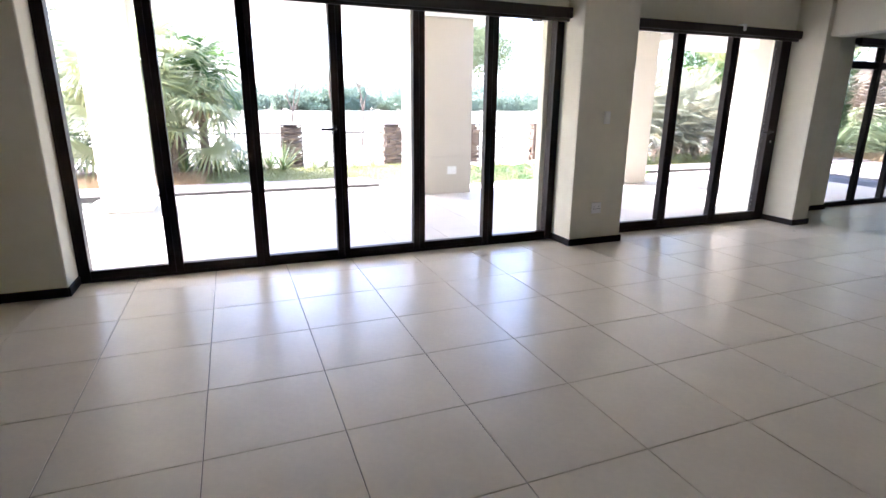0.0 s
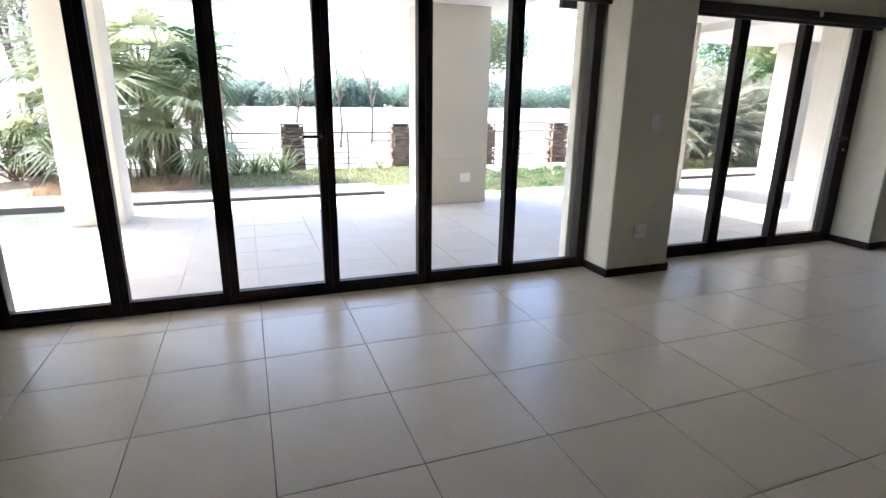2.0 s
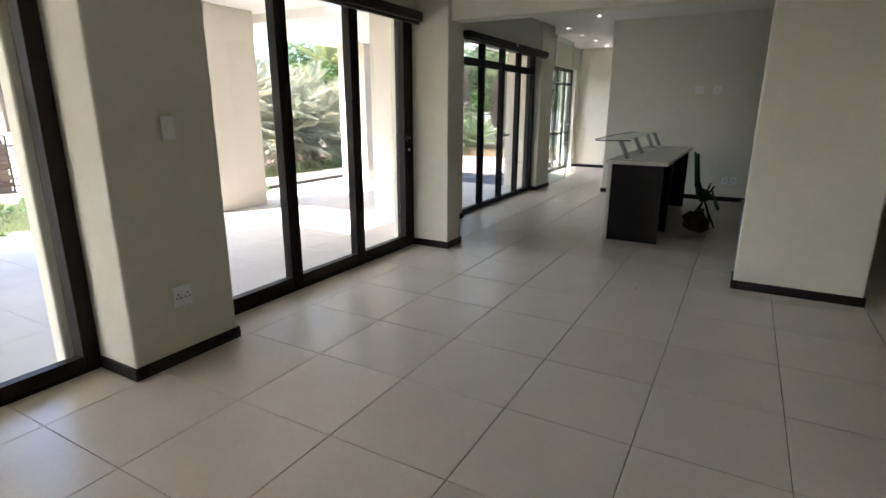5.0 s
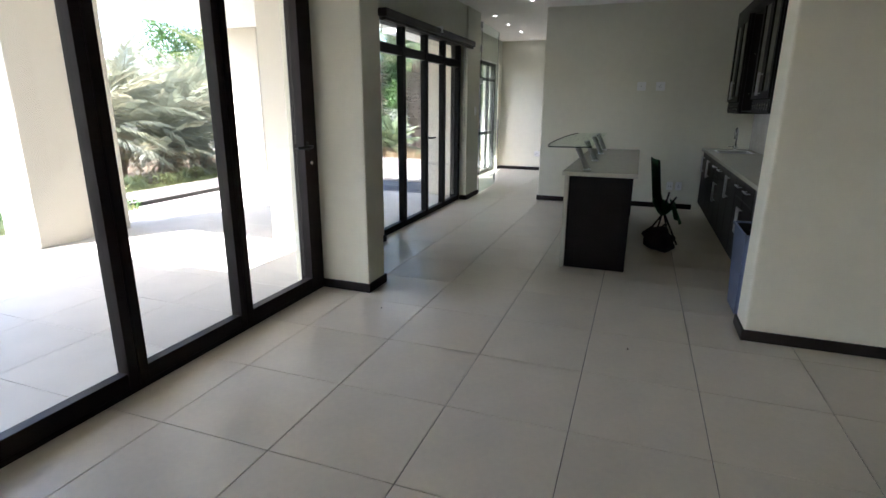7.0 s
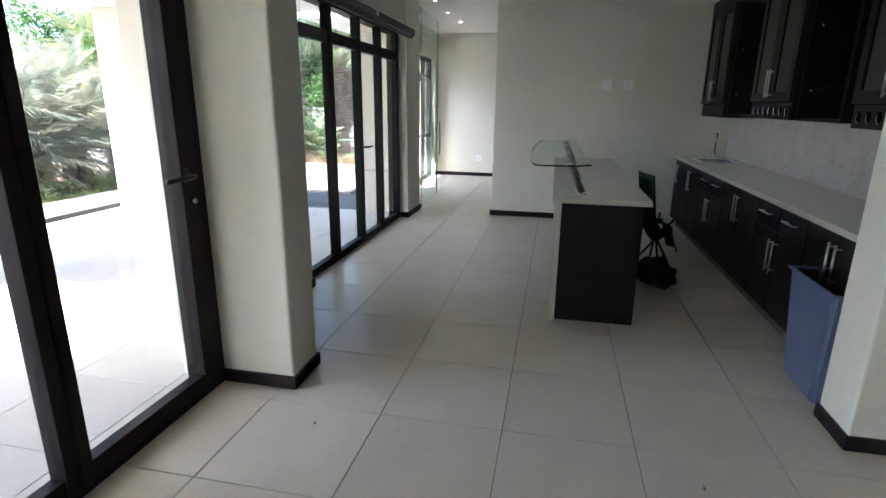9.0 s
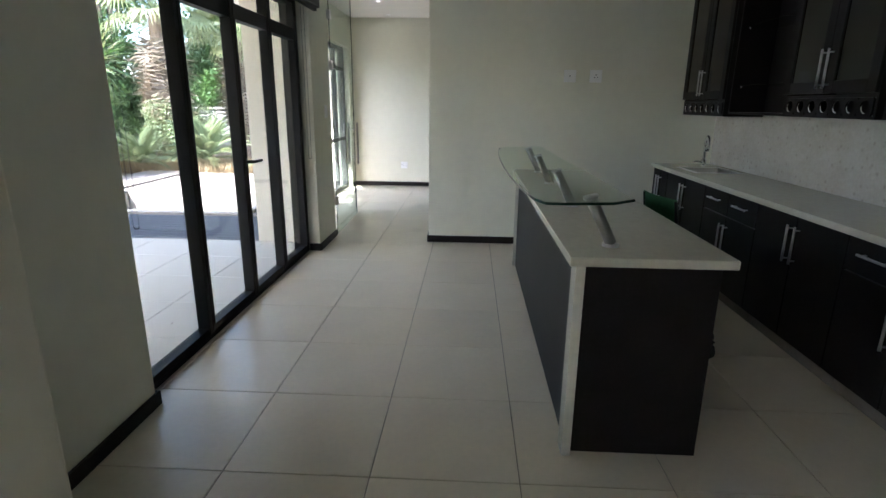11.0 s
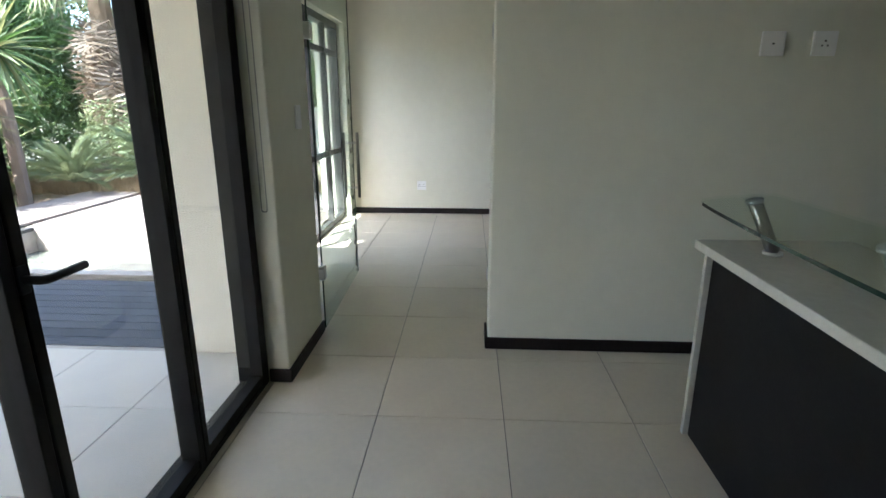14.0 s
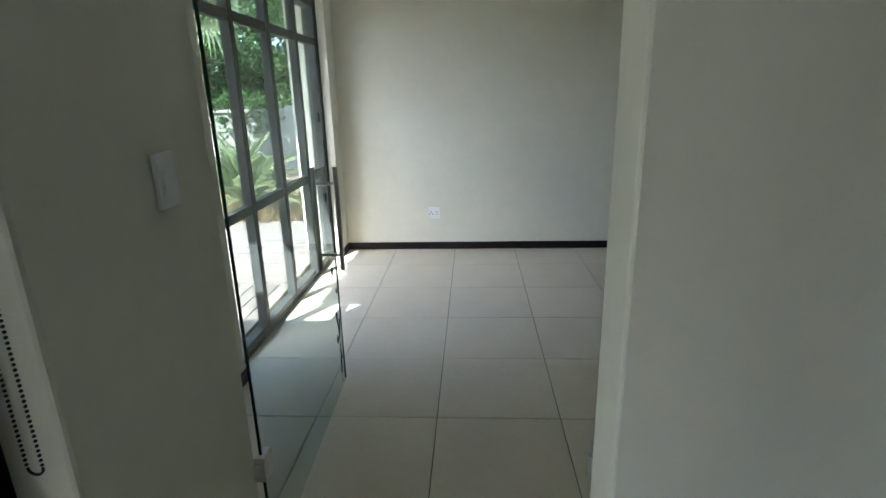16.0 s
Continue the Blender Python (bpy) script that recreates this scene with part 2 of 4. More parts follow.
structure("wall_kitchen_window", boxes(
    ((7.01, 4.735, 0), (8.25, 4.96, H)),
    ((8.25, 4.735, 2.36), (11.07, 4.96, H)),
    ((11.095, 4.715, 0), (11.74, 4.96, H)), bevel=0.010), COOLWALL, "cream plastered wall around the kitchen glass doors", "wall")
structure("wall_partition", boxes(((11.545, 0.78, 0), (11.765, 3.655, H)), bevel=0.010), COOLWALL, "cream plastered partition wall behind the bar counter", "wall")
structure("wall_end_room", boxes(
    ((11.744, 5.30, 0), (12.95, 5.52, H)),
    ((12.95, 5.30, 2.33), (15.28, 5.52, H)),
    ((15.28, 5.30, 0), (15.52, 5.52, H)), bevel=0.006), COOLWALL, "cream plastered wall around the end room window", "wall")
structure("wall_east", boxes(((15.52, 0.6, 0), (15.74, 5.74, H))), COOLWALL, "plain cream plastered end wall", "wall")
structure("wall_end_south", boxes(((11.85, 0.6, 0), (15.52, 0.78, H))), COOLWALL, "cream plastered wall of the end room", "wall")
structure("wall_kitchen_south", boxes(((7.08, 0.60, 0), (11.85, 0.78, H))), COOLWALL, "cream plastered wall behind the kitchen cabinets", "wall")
structure("wall_passage", boxes(((7.08, -1.2, 0), (11.0, -1.0, H)), ((11.0, -1.2, 0), (11.2, 0.6, H))), WALL, "cream wall of the dark passage", "wall")
structure("wall_south", boxes(((-6.2, -4.4, 0), (7.0, -4.2, H))), WALL, "cream plastered back wall", "wall")
structure("wall_south_east", boxes(((6.80, -4.2, 0), (7.0, -0.9, H))), WALL, "cream plastered wall beside the passage", "wall")
structure("wall_west", boxes(((-6.2, -4.2, 0), (-6.0, 4.8, H))), WALL, "cream plastered wall at the far side of the living room", "wall")
structure("ceiling", boxes(((-6.2, -4.4, H), (15.74, 4.80, H + 0.15)), ((7.01, 4.80, H), (15.74, 5.52, H + 0.15))), CEIL, "white painted flat ceiling", "ceiling")
structure("door_passage", boxes(((9.2, -0.999, 0), (10.0, -0.96, 2.05)), bevel=0.004), SKIRT, "dark timber door in the passage", "door")


def skirting(name, runs):
    bm = bmesh.new()
    for a, b in runs:
        add_box(bm, (a[0], a[1], 0.0), (b[0], b[1], 0.073), 0.005)
    structure(name, bm, SKIRT, "dark stained timber skirting board", "baseboard")


D = 0.016
skirting("baseboard_living", [
    ((-6.0, 4.26 - D), (-1.03, 4.26)), ((-1.03, 4.26 - D), (-1.03 + D, 4.55)),
    ((3.465 - D, 4.225 - D), (3.465, 4.55)), ((3.465, 4.225 - D), (4.12 + D, 4.225)), ((4.12, 4.225), (4.12 + D, 4.55)),
    ((6.73 - D, 4.125 - D), (6.73, 4.55)), ((6.73, 4.125 - D), (7.01 + D, 4.125)), ((7.01, 4.125), (7.01 + D, 4.735)),
    ((6.80 - D, 0.615 - D), (6.80, 1.475 + D)), ((6.80, 1.475), (7.08, 1.475 + D)), ((6.80, 0.615 - D), (7.08, 0.615)),
    ((-6.0, -4.2), (6.8, -4.2 + D))])
skirting("baseboard_kitchen", [
    ((7.03, 4.735 - D), (8.25 + D, 4.735)), ((8.25, 4.735), (8.25 + D, 4.82)),
    ((11.095 - D, 4.715 - D), (11.095, 4.82)), ((11.095, 4.715 - D), (11.74, 4.715)),
    ((11.545 - D, 1.42), (11.545, 3.655 + D)), ((11.545, 3.655), (11.765, 3.655 + D))])
skirting("baseboard_end_room", [((15.52 - D, 0.78), (15.52, 5.30)), ((15.28, 5.30 - D), (15.504, 5.30)), ((11.745, 5.30 - D), (12.95, 5.30))])


# ---- glazed doors and windows ----
def pull_handle(parent, x, y, z, way, mat=DARKMETAL):
    h = part("handle", tube([(x, y, z), (x, y - 0.045, z), (x + way * 0.012, y - 0.055, z), (x + way * 0.13, y - 0.055, z)], 0.0115, 8), mat, parent, "dark lever handle", True)
    part("backplate", boxes(((x - 0.014, y - 0.004, z - 0.035), (x + 0.014, y + 0.012, z + 0.035)), bevel=0.003), mat, h)


def glazed(name, x0, x1, y, posts, top, label, mat, post_w, rails=(), depth=0.075, handles=(), low=0.06, frame_depth=0.105, jamb=0.75, half=0.03):
    """A frame of posts and rails with panes between, in the plane y."""
    w = thing(name, ((x0 + x1) / 2, y, 0), label, "glass door", kind="structure")
    part("window_frame", boxes(((x0, y, 0), (x0 + post_w * jamb, y + frame_depth, top)), ((x1 - post_w * jamb, y, 0), (x1, y + frame_depth, top)),
                        ((x0 + post_w * jamb, y, 0.0), (x1 - post_w * jamb, y + frame_depth, 0.03)), ((x0 + post_w * jamb, y, top - 0.07), (x1 - post_w * jamb, y + frame_depth, top)), bevel=0.004), mat, w)
    xs = [x0 + post_w * jamb] + list(posts) + [x1 - post_w * jamb]
    zs = [low] + list(rails) + [top - 0.07]
    for i, px in enumerate(posts):
        part("stile", boxes(((px - post_w / 2, y - 0.004, 0.03), (px - 0.004, y + depth, top - 0.07)), ((px + 0.004, y - 0.004, 0.03), (px + post_w / 2, y + depth, top - 0.07)),
                            ((px - 0.004, y + 0.012, 0.03), (px + 0.004, y + depth - 0.012, top - 0.07)), bevel=0.003), mat, w)
    for i in range(len(xs) - 1):
        a = xs[i] + (post_w / 2 if i else 0)
        b = xs[i + 1] - (post_w / 2 if i < len(posts) else 0)
        part("rail", boxes(((a, y + 0.004, 0.03), (b, y + depth - 0.008, low + 0.012)), bevel=0.003), mat, w)
        for k in range(len(zs) - 1):
            z0, z1 = zs[k] + (half if k else 0.012), zs[k + 1] - (half if k < len(zs) - 2 else 0)
            p = part("pane", boxes(((a, y + 0.032, z0), (b, y + 0.038, z1))), GLASS, w)
            p.visible_shadow = False
            if k < len(zs) - 2:
                part("rail", boxes(((a, y + 0.004, zs[k + 1] - half), (b, y + depth - 0.008, zs[k + 1] + half)), bevel=0.003), mat, w)
    for hx, hz, way in handles:
        pull_handle(w, hx, y - 0.004, hz, way)
    return w


glazed("window_1", -1.03, 3.46, 4.555, (-0.31, 0.405, 1.145, 1.905, 2.665), 2.365, "dark bronze folding glass doors, closed, onto the terrace", FRAME, 0.115, handles=((1.105, 1.22, -1),), low=0.085)
glazed("window_2", 4.12, 6.73, 4.535, (4.985, 5.81), 2.325, "dark bronze folding glass doors, closed, onto the terrace", FRAME, 0.115, handles=((6.60, 1.14, -1.5),), low=0.105, jamb=1.4)
glazed("window_3", 8.25, 11.09, 4.825, (9.025, 9.73, 10.39), 2.355, "charcoal aluminium glass doors with fanlights above", FRAME_C, 0.078, rails=(2.03,), handles=((9.745, 1.03, 1),), frame_depth=0.13, jamb=1.0, half=0.05)
glazed("window_4", 12.95, 15.28, 5.385, (13.53, 14.11, 14.70), 2.33, "grey aluminium framed window doors with crossbars", FRAME_G, 0.06, rails=(0.86, 1.98), depth=0.055)


def lock(parent, x, y, z):
    part("lock", tube([(x, y, z), (x, y - 0.02, z)], 0.014, 12), CHROME, parent, "chrome cylinder lock", True)


lock(bpy.data.objects["window_2"], 6.62, 4.531, 1.02)


def blind(name, x0, x1, y, z0, z1, label, clip_x):
    b = thing(name, ((x0 + x1) / 2, y, z1), label, "blind", "roller blinds over the glass doors")
    part("cassette", boxes(((x0, y - 0.10, z0), (x1, y, z1)), bevel=0.012), BLINDBOX, b)
    part("bottom_bar", boxes(((x0 + 0.02, y - 0.075, z0 - 0.028), (x1 - 0.02, y - 0.04, z0)), bevel=0.006), BLINDBOX, b)
    part("clip", boxes(((clip_x - 0.02, y - 0.112, z1 - 0.05), (clip_x + 0.02, y - 0.02, z1 + 0.025)), bevel=0.005), PLASTIC, b, "white plastic bracket")
    return b


blind("roller_blind", -1.02, 3.45, 4.50, 2.265, 2.365, "dark brown roller blind cassette, rolled up", 1.2)
blind("roller_blind", 4.13, 6.72, 4.50, 2.235, 2.325, "dark brown roller blind cassette, rolled up", 5.75)
blind("roller_blind", 8.20, 11.20, 4.733, 2.275, 2.355, "dark roller blind cassette above fanlights, rolled up", 9.75)


def bead_chain(x, y, top, low):
    c = thing("blind_chain", (x, y, top), "thin looped bead chain of a roller blind", "chain", "blind chains")
    for off in (-0.014, 0.014):
        bm = bmesh.new()
        z = top
        while z > low + 0.014:
            bmesh.ops.create_icosphere(bm, subdivisions=1, radius=0.0035, matrix=Matrix.Translation((x, y + off, z)))
            z -= 0.0095
        part("strand", bm, DARKMETAL, c)
    part("loop", tube([(x, y + 0.014 * math.cos(a), low + 0.014 + 0.014 * math.sin(a)) for a in [math.pi + i * math.pi / 8 for i in range(9)]], 0.0025, 6), DARKMETAL, c)


bead_chain(11.078, 4.765, 2.27, 0.92)
bead_chain(8.37, 4.79, 2.27, 0.86)


# ---- frameless glass doors to the end room ----
def glass_leaf(name, hx, hinge_y, end, label, handle=True):
    """A full-height frameless leaf hinged at hx, hinge_y; end is the free edge on the floor plan."""
    d = thing(name, (hx, hinge_y, 0), label, "glass door", "frameless glass doors")
    hy = hinge_y
    v = Vector((end[0] - hx, end[1] - hy, 0))
    q = math.atan2(v.y, v.x)
    m = Matrix.Translation((hx, hy, 0)) @ Matrix.Rotation(q, 4, 'Z')
    L = v.length

    def put(n, bm, mat, lab="", smooth=False, parent=d):
        bm.transform(m)
        return part(n, bm, mat, parent, lab, smooth)
    p = put("pane", boxes(((0.012, -0.005, 0.015), (L - 0.002, 0.005, 2.70))), DOORGLASS)
    p.visible_shadow = False
    put("edge", boxes(((0.006, -0.004, 0.015), (0.012, 0.004, 2.70)), ((L - 0.002, -0.004, 0.015), (L + 0.001, 0.004, 2.70))), GLASSEDGE, "dark green polished glass edge")
    for z in (0.39, 1.82, 2.31, 2.66):
        put("hinge", boxes(((-0.012, -0.018, z - 0.045), (0.05, 0.018, z + 0.045)), ((-0.022, -0.02, z - 0.03), (0.0, 0.02, z + 0.03)), bevel=0.004), STEEL, "brushed steel hinge")
    if handle:
        for s in (-1, 1):
            h = put("handle", tube([(L - 0.09, s * 0.055, 0.68), (L - 0.09, s * 0.055, 1.20)], 0.012, 12), SATIN, "brushed steel bar handle", True)
            for z in (0.76, 1.12):
                put("standoff", tube([(L - 0.09, 0, z), (L - 0.09, s * 0.055, z)], 0.008, 10), STEEL, "", True, h)
        # dark twig motif stuck on the glass
    if not handle:
        return d
    bm = bmesh.new()
    tube([(L - 0.10, -0.0075, 0.10), (L - 0.085, -0.0075, 0.22), (L - 0.09, -0.0075, 0.34), (L - 0.12, -0.0075, 0.46)], 0.0035, 5, bm)
    tube([(L - 0.09, -0.0075, 0.30), (L - 0.06, -0.0075, 0.40)], 0.003, 5, bm)
    for k in range(14):
        z = 0.06 + k * 0.125
        bmesh.ops.create_icosphere(bm, subdivisions=1, radius=0.007 + 0.005 * (k % 3), matrix=Matrix.Translation((L - 0.10 + 0.03 * math.sin(k * 2.1), -0.0075, z)) @ Matrix.Diagonal((1, 0.3, 1.6, 1)))
    put("decal", bm, HOLE, "dark twig shaped sticker")
    return d


glass_leaf("frameless_glass_door", 11.745, 4.700, (12.95, 4.735), "frameless clear glass door standing open, steel bar handles")
glass_leaf("frameless_glass_door", 11.795, 3.640, (12.66, 3.40), "frameless clear glass door standing open beside the partition", False)


# ---- switches and sockets ----
def plate(name, m, w, h, label, category, holes):
    """A wall plate in its own x-z plane, facing -y, set at the pose m."""
    p = thing(name, m.translation, label, category, "wall plates")

    def put(n, bm, mat, parent=p):
        bm.transform(m)
        return part(n, bm, mat, parent)
    put("faceplate", boxes(((-w / 2, -0.014, -h / 2), (w / 2, 0, h / 2)), bevel=0.004), PLASTIC)
    for hx, hz, hw, hh in holes:
        dark = hw < 0.012
        put("pin_hole" if dark else "rocker", boxes(((hx - hw / 2, -0.018 if not dark else -0.0148, hz - hh / 2), (hx + hw / 2, -0.006, hz + hh / 2)), bevel=0.0005), HOLE if dark else PLASTIC)
    return p


PINS = [(0, 0.012, 0.009, 0.009), (-0.013, -0.010, 0.008, 0.008), (0.013, -0.010, 0.008, 0.008)]
FACE_N = pose(0, 0, 0)
TURN_E = 90
SOCKET2 = [(-0.028 + a, b, c, d) for a, b, c, d in PINS] + [(0.028 + a, b, c, d) for a, b, c, d in PINS] + [(-0.028, 0.035, 0.018, 0.014), (0.028, 0.035, 0.018, 0.014)]
plate("light_switch", pose(3.815, 4.225, 1.325), 0.075, 0.125, "white double light switch on the cream pier", "switch", [(0, 0, 0.035, 0.05)])
plate("wall_socket", pose(3.775, 4.225, 0.395), 0.118, 0.118, "white double power socket on the cream pier", "socket", SOCKET2)
plate("wall_socket", pose(11.545, 2.262, 1.72, 0, 0, -90), 0.118, 0.118, "white blank outlet plate high on the partition wall", "socket", [(0, 0, 0.011, 0.008)])
plate("wall_socket", pose(11.545, 2.010, 1.72, 0, 0, -90), 0.118, 0.118, "white power socket high on the partition wall", "socket", PINS)
plate("wall_socket", pose(11.545, 1.74, 0.33, 0, 0, -90), 0.085, 0.118, "white power socket low on the partition wall", "socket", PINS)
plate("wall_socket", pose(11.545, 1.62, 0.33, 0, 0, -90), 0.085, 0.118, "white power socket low on the partition wall", "socket", PINS)
plate("wall_socket", pose(15.52, 4.405, 0.375, 0, 0, -90), 0.118, 0.118, "white double power socket on the end wall", "socket", SOCKET2)
plate("light_switch", pose(11.51, 4.715, 1.355), 0.075, 0.125, "white light switch beside the glass door", "switch", [(0, 0, 0.035, 0.05)])
plate("wall_socket", pose(3.60, 7.83, 0.385), 0.16, 0.13, "white weatherproof socket cover on the terrace column", "socket", [(0, 0, 0.12, 0.09)])


# ---- ceiling spots ----
def downlight(x, y, z=H):
    d = thing("downlight", (x, y, z), "small round recessed ceiling spotlight, lit", "ceiling light", "recessed ceiling spots")
    bm = bmesh.new()
    n = 24
    for r0, z0, r1, z1 in ((0.045, -0.004, 0.036, -0.010), (0.036, -0.010, 0.022, -0.002)):
        lo = [bm.verts.new((x + r0 * math.cos(k * math.tau / n), y + r0 * math.sin(k * math.tau / n), z + z0)) for k in range(n)]
        hi = [bm.verts.new((x + r1 * math.cos(k * math.tau / n), y + r1 * math.sin(k * math.tau / n), z + z1)) for k in range(n)]
        for k in range(n):
            bm.faces.new((lo[k], lo[(k + 1) % n], hi[(k + 1) % n], hi[k]))
    part("trim_ring", bm, PLASTIC, d, "", True)
    bm = bmesh.new()
    bmesh.ops.create_circle(bm, cap_ends=True, radius=0.022, segments=20, matrix=Matrix.Translation((x, y, z - 0.003)))
    part("lens", bm, LAMPGLOW, d, "glowing warm lens")


for dx, dy in ((10.95, 3.77), (12.05, 4.58), (13.02, 4.60), (14.02, 4.57), (15.2, 4.60)):
    downlight(dx, dy)


# ---- bar island ----
def island():
    t = thing("bar_counter", (9.4, 2.5, 0), "dark wenge bar counter with white quartz top", "bar counter")
    part("end_panel", boxes(((8.02, 2.24, 0), (8.05, 2.772, 0.845)), bevel=0.002), BOARD, t)
    part("front_panel", boxes(((8.075, 2.745, 0.0), (10.728, 2.785, 0.845)), bevel=0.002), BOARD, t)
    part("corner_strip", boxes(((7.985, 2.772, 0), (8.075, 2.81, 0.848)), bevel=0.003), QUARTZ, t, "white quartz upright at the corner")
    part("corner_strip", boxes(((10.728, 2.772, 0), (10.75, 2.81, 0.848)), bevel=0.003), QUARTZ, t, "white quartz upright at the corner")
    part("end_panel", boxes(((10.70, 2.24, 0), (10.73, 2.765, 0.845)), bevel=0.002), BOARD, t)
    for i in range(3):
        x0 = 8.75 + i * 0.64
        part("back_panel", boxes(((x0, 2.42, 0.06), (x0 + 0.632, 2.44, 0.845)), bevel=0.002), BOARD, t)
    part("divider", boxes(((8.73, 2.24, 0), (8.75, 2.74, 0.845))), BOARD, t)
    part("countertop", boxes(((7.975, 2.20, 0.848), (10.80, 2.835, 0.885)), bevel=0.004), QUARTZ, t, "white speckled quartz top")
    return t


island()


def glass_shelf():
    """A raised glass shelf with a bowed front edge on four slanted steel posts."""
    t = thing("glass_bar_shelf", (9.2, 2.7, 0.885), "curved clear glass bar shelf on slanted steel posts", "shelf")
    x0, x1 = 7.93, 10.53
    outline = []
    for i in range(33):
        s = i / 32
        x = x0 + (x1 - x0) * s
        outline.append((x, 2.95 + 0.085 * math.sin(math.pi * s) ** 0.45))
    pts = [(x0 + 0.10, 2.60), (x0 + 0.02, 2.70), (x0 - 0.005, 2.88)] + outline + [(x1 + 0.06, 2.86), (x1 + 0.13, 2.62)]
    bm = bmesh.new()
    lo = [bm.verts.new((x, y, 1.0945)) for x, y in pts]
    hi = [bm.verts.new((x, y, 1.104)) for x, y in pts]
    bm.faces.new(lo[::-1])
    bm.faces.new(hi)
    p = part("glass_top", bm, SHELFGLASS, t)
    p.visible_shadow = False
    bm = bmesh.new()
    n = len(pts)
    c = Vector((9.2, 2.75))
    inner = [Vector(q) + (c - Vector(q)).normalized() * 0.0025 for q in pts]
    ring = [[bm.verts.new((x, y, z)) for x, y in src] for src, z in ((pts, 1.094), (pts, 1.1045), (inner, 1.1045), (inner, 1.094))]
    for a in range(4):
        r0, r1 = ring[a], ring[(a + 1) % 4]
        for k in range(34):
            bm.faces.new((r0[k], r0[(k + 1) % n], r1[(k + 1) % n], r1[k]))
    part("glass_edge", bm, GLASSEDGE, t, "dark green polished edge")
    for px in (8.16, 9.04, 9.93, 10.58):
        post = part("post", tube([(px, 2.64, 0.897), (px, 2.735, 1.085)], 0.024, 16), SATIN, t, "polished steel slanted post", True)
        part("foot", tube([(px, 2.64, 0.885), (px, 2.64, 0.897)], 0.034, 18), STEEL, post, "", True)
        part("cap", tube([(px, 2.735, 1.082), (px, 2.738, 1.0935)], 0.030, 18), STEEL, post, "", True)


glass_shelf()


# ---- kitchen run against the wall ----
def cab_handle(parent, a, b, out):
    """A flat bar handle from a to b, standing off by the vector out."""
    a, b, out = Vector(a), Vector(b), Vector(out)
    bm = tube([a + out, b + out], 0.007, 8)
    d = (b - a).normalized() * 0.02
    tube([a + d, a + d + out], 0.005, 6, bm)
    tube([b - d, b - d + out], 0.005, 6, bm)
    part("handle", bm, STEEL, parent, "brushed steel bar handle", True)


def base_unit(x0, x1, drawers):
    u = thing("base_cabinet", ((x0 + x1) / 2, 1.08, 0), "dark wenge base cabinet with steel bar handles" if not drawers else "dark wenge drawer and door base cabinet", "cabinet", "kitchen base cabinets")
    part("carcass", boxes(((x0 + 0.001, 0.79, 0.11), (x1 - 0.001, 1.325, 0.845))), BOARDIN, u)
    part("plinth", boxes(((x0 + 0.001, 0.80, 0), (x1 - 0.001, 1.27, 0.11))), PLINTH, u)
    f0, f1 = 1.326, 1.346
    mid = (x0 + x1) / 2
    z1 = 0.665 if drawers else 0.838
    for a, b, hx in ((x0, mid, mid - 0.035), (mid, x1, mid + 0.035)):
        dr = part("door", boxes(((a + 0.003, f0, 0.115), (b - 0.003, f1, z1)), bevel=0.002), BOARD, u)
        cab_handle(dr, (hx, f1, z1 - 0.27), (hx, f1, z1 - 0.05), (0, 0.03, 0))
        if drawers:
            dw = part("drawer_front", boxes(((a + 0.003, f0, 0.672), (b - 0.003, f1, 0.838)), bevel=0.002), BOARD, u)
            m = (a + b) / 2
            cab_handle(dw, (m - 0.09, f1, 0.77), (m + 0.09, f1, 0.77), (0, 0.03, 0))
    return u


for a, b, with_drawers in ((11.14, 11.53, False), (10.30, 11.14, False), (9.50, 10.30, True), (8.65, 9.50, False), (7.84, 8.65, True), (7.10, 7.84, False)):
    base_unit(a, b, with_drawers)
wt = thing("worktop", (9.3, 1.08, 0.848), "white speckled quartz kitchen worktop", "worktop")
part("slab", boxes(((7.085, 0.782, 0.848), (10.72, 1.375, 0.885)), ((11.14, 0.782, 0.848), (11.543, 1.375, 0.885)), ((10.72, 0.782, 0.848), (11.14, 0.88, 0.885)), ((10.72, 1.26, 0.848), (11.14, 1.375, 0.885)), bevel=0.003), QUARTZ, wt)
sk = thing("sink", (10.93, 1.07, 0.885), "small stainless steel inset sink", "sink")
part("basin", boxes(((10.725, 0.885, 0.72), (11.135, 1.255, 0.728)), ((10.725, 0.885, 0.728), (10.735, 1.255, 0.882)), ((11.125, 0.885, 0.728), (11.135, 1.255, 0.882)), ((10.735, 0.885, 0.728), (11.125, 0.895, 0.882)), ((10.735, 1.245, 0.728), (11.125, 1.255, 0.882))), STEEL, sk)
part("rim", boxes(((10.71, 0.87, 0.886), (11.15, 0.90, 0.890)), ((10.71, 1.24, 0.886), (11.15, 1.27, 0.890)), ((10.71, 0.90, 0.886), (10.74, 1.24, 0.890)), ((11.12, 0.90, 0.886), (11.15, 1.24, 0.890))), STEEL, sk)
tap = thing("kitchen_tap", (11.0, 0.93, 0.885), "chrome swan neck kitchen tap with side lever", "tap")
neck = [(11.17, 1.02, 0.89), (11.17, 1.02, 1.10)] + [(11.17 - 0.075 + 0.075 * math.cos(a), 1.02 + 0.02 * (1 - math.cos(a)), 1.10 + 0.075 * math.sin(a)) for a in [i * math.pi / 10 for i in range(1, 11)]] + [(11.02, 1.06, 1.05)]
part("spout", tube(neck, 0.015, 12), CHROME, tap, "", True)
part("body", tube([(11.17, 1.02, 0.885), (11.17, 1.02, 0.96)], 0.024, 16), CHROME, tap, "", True)
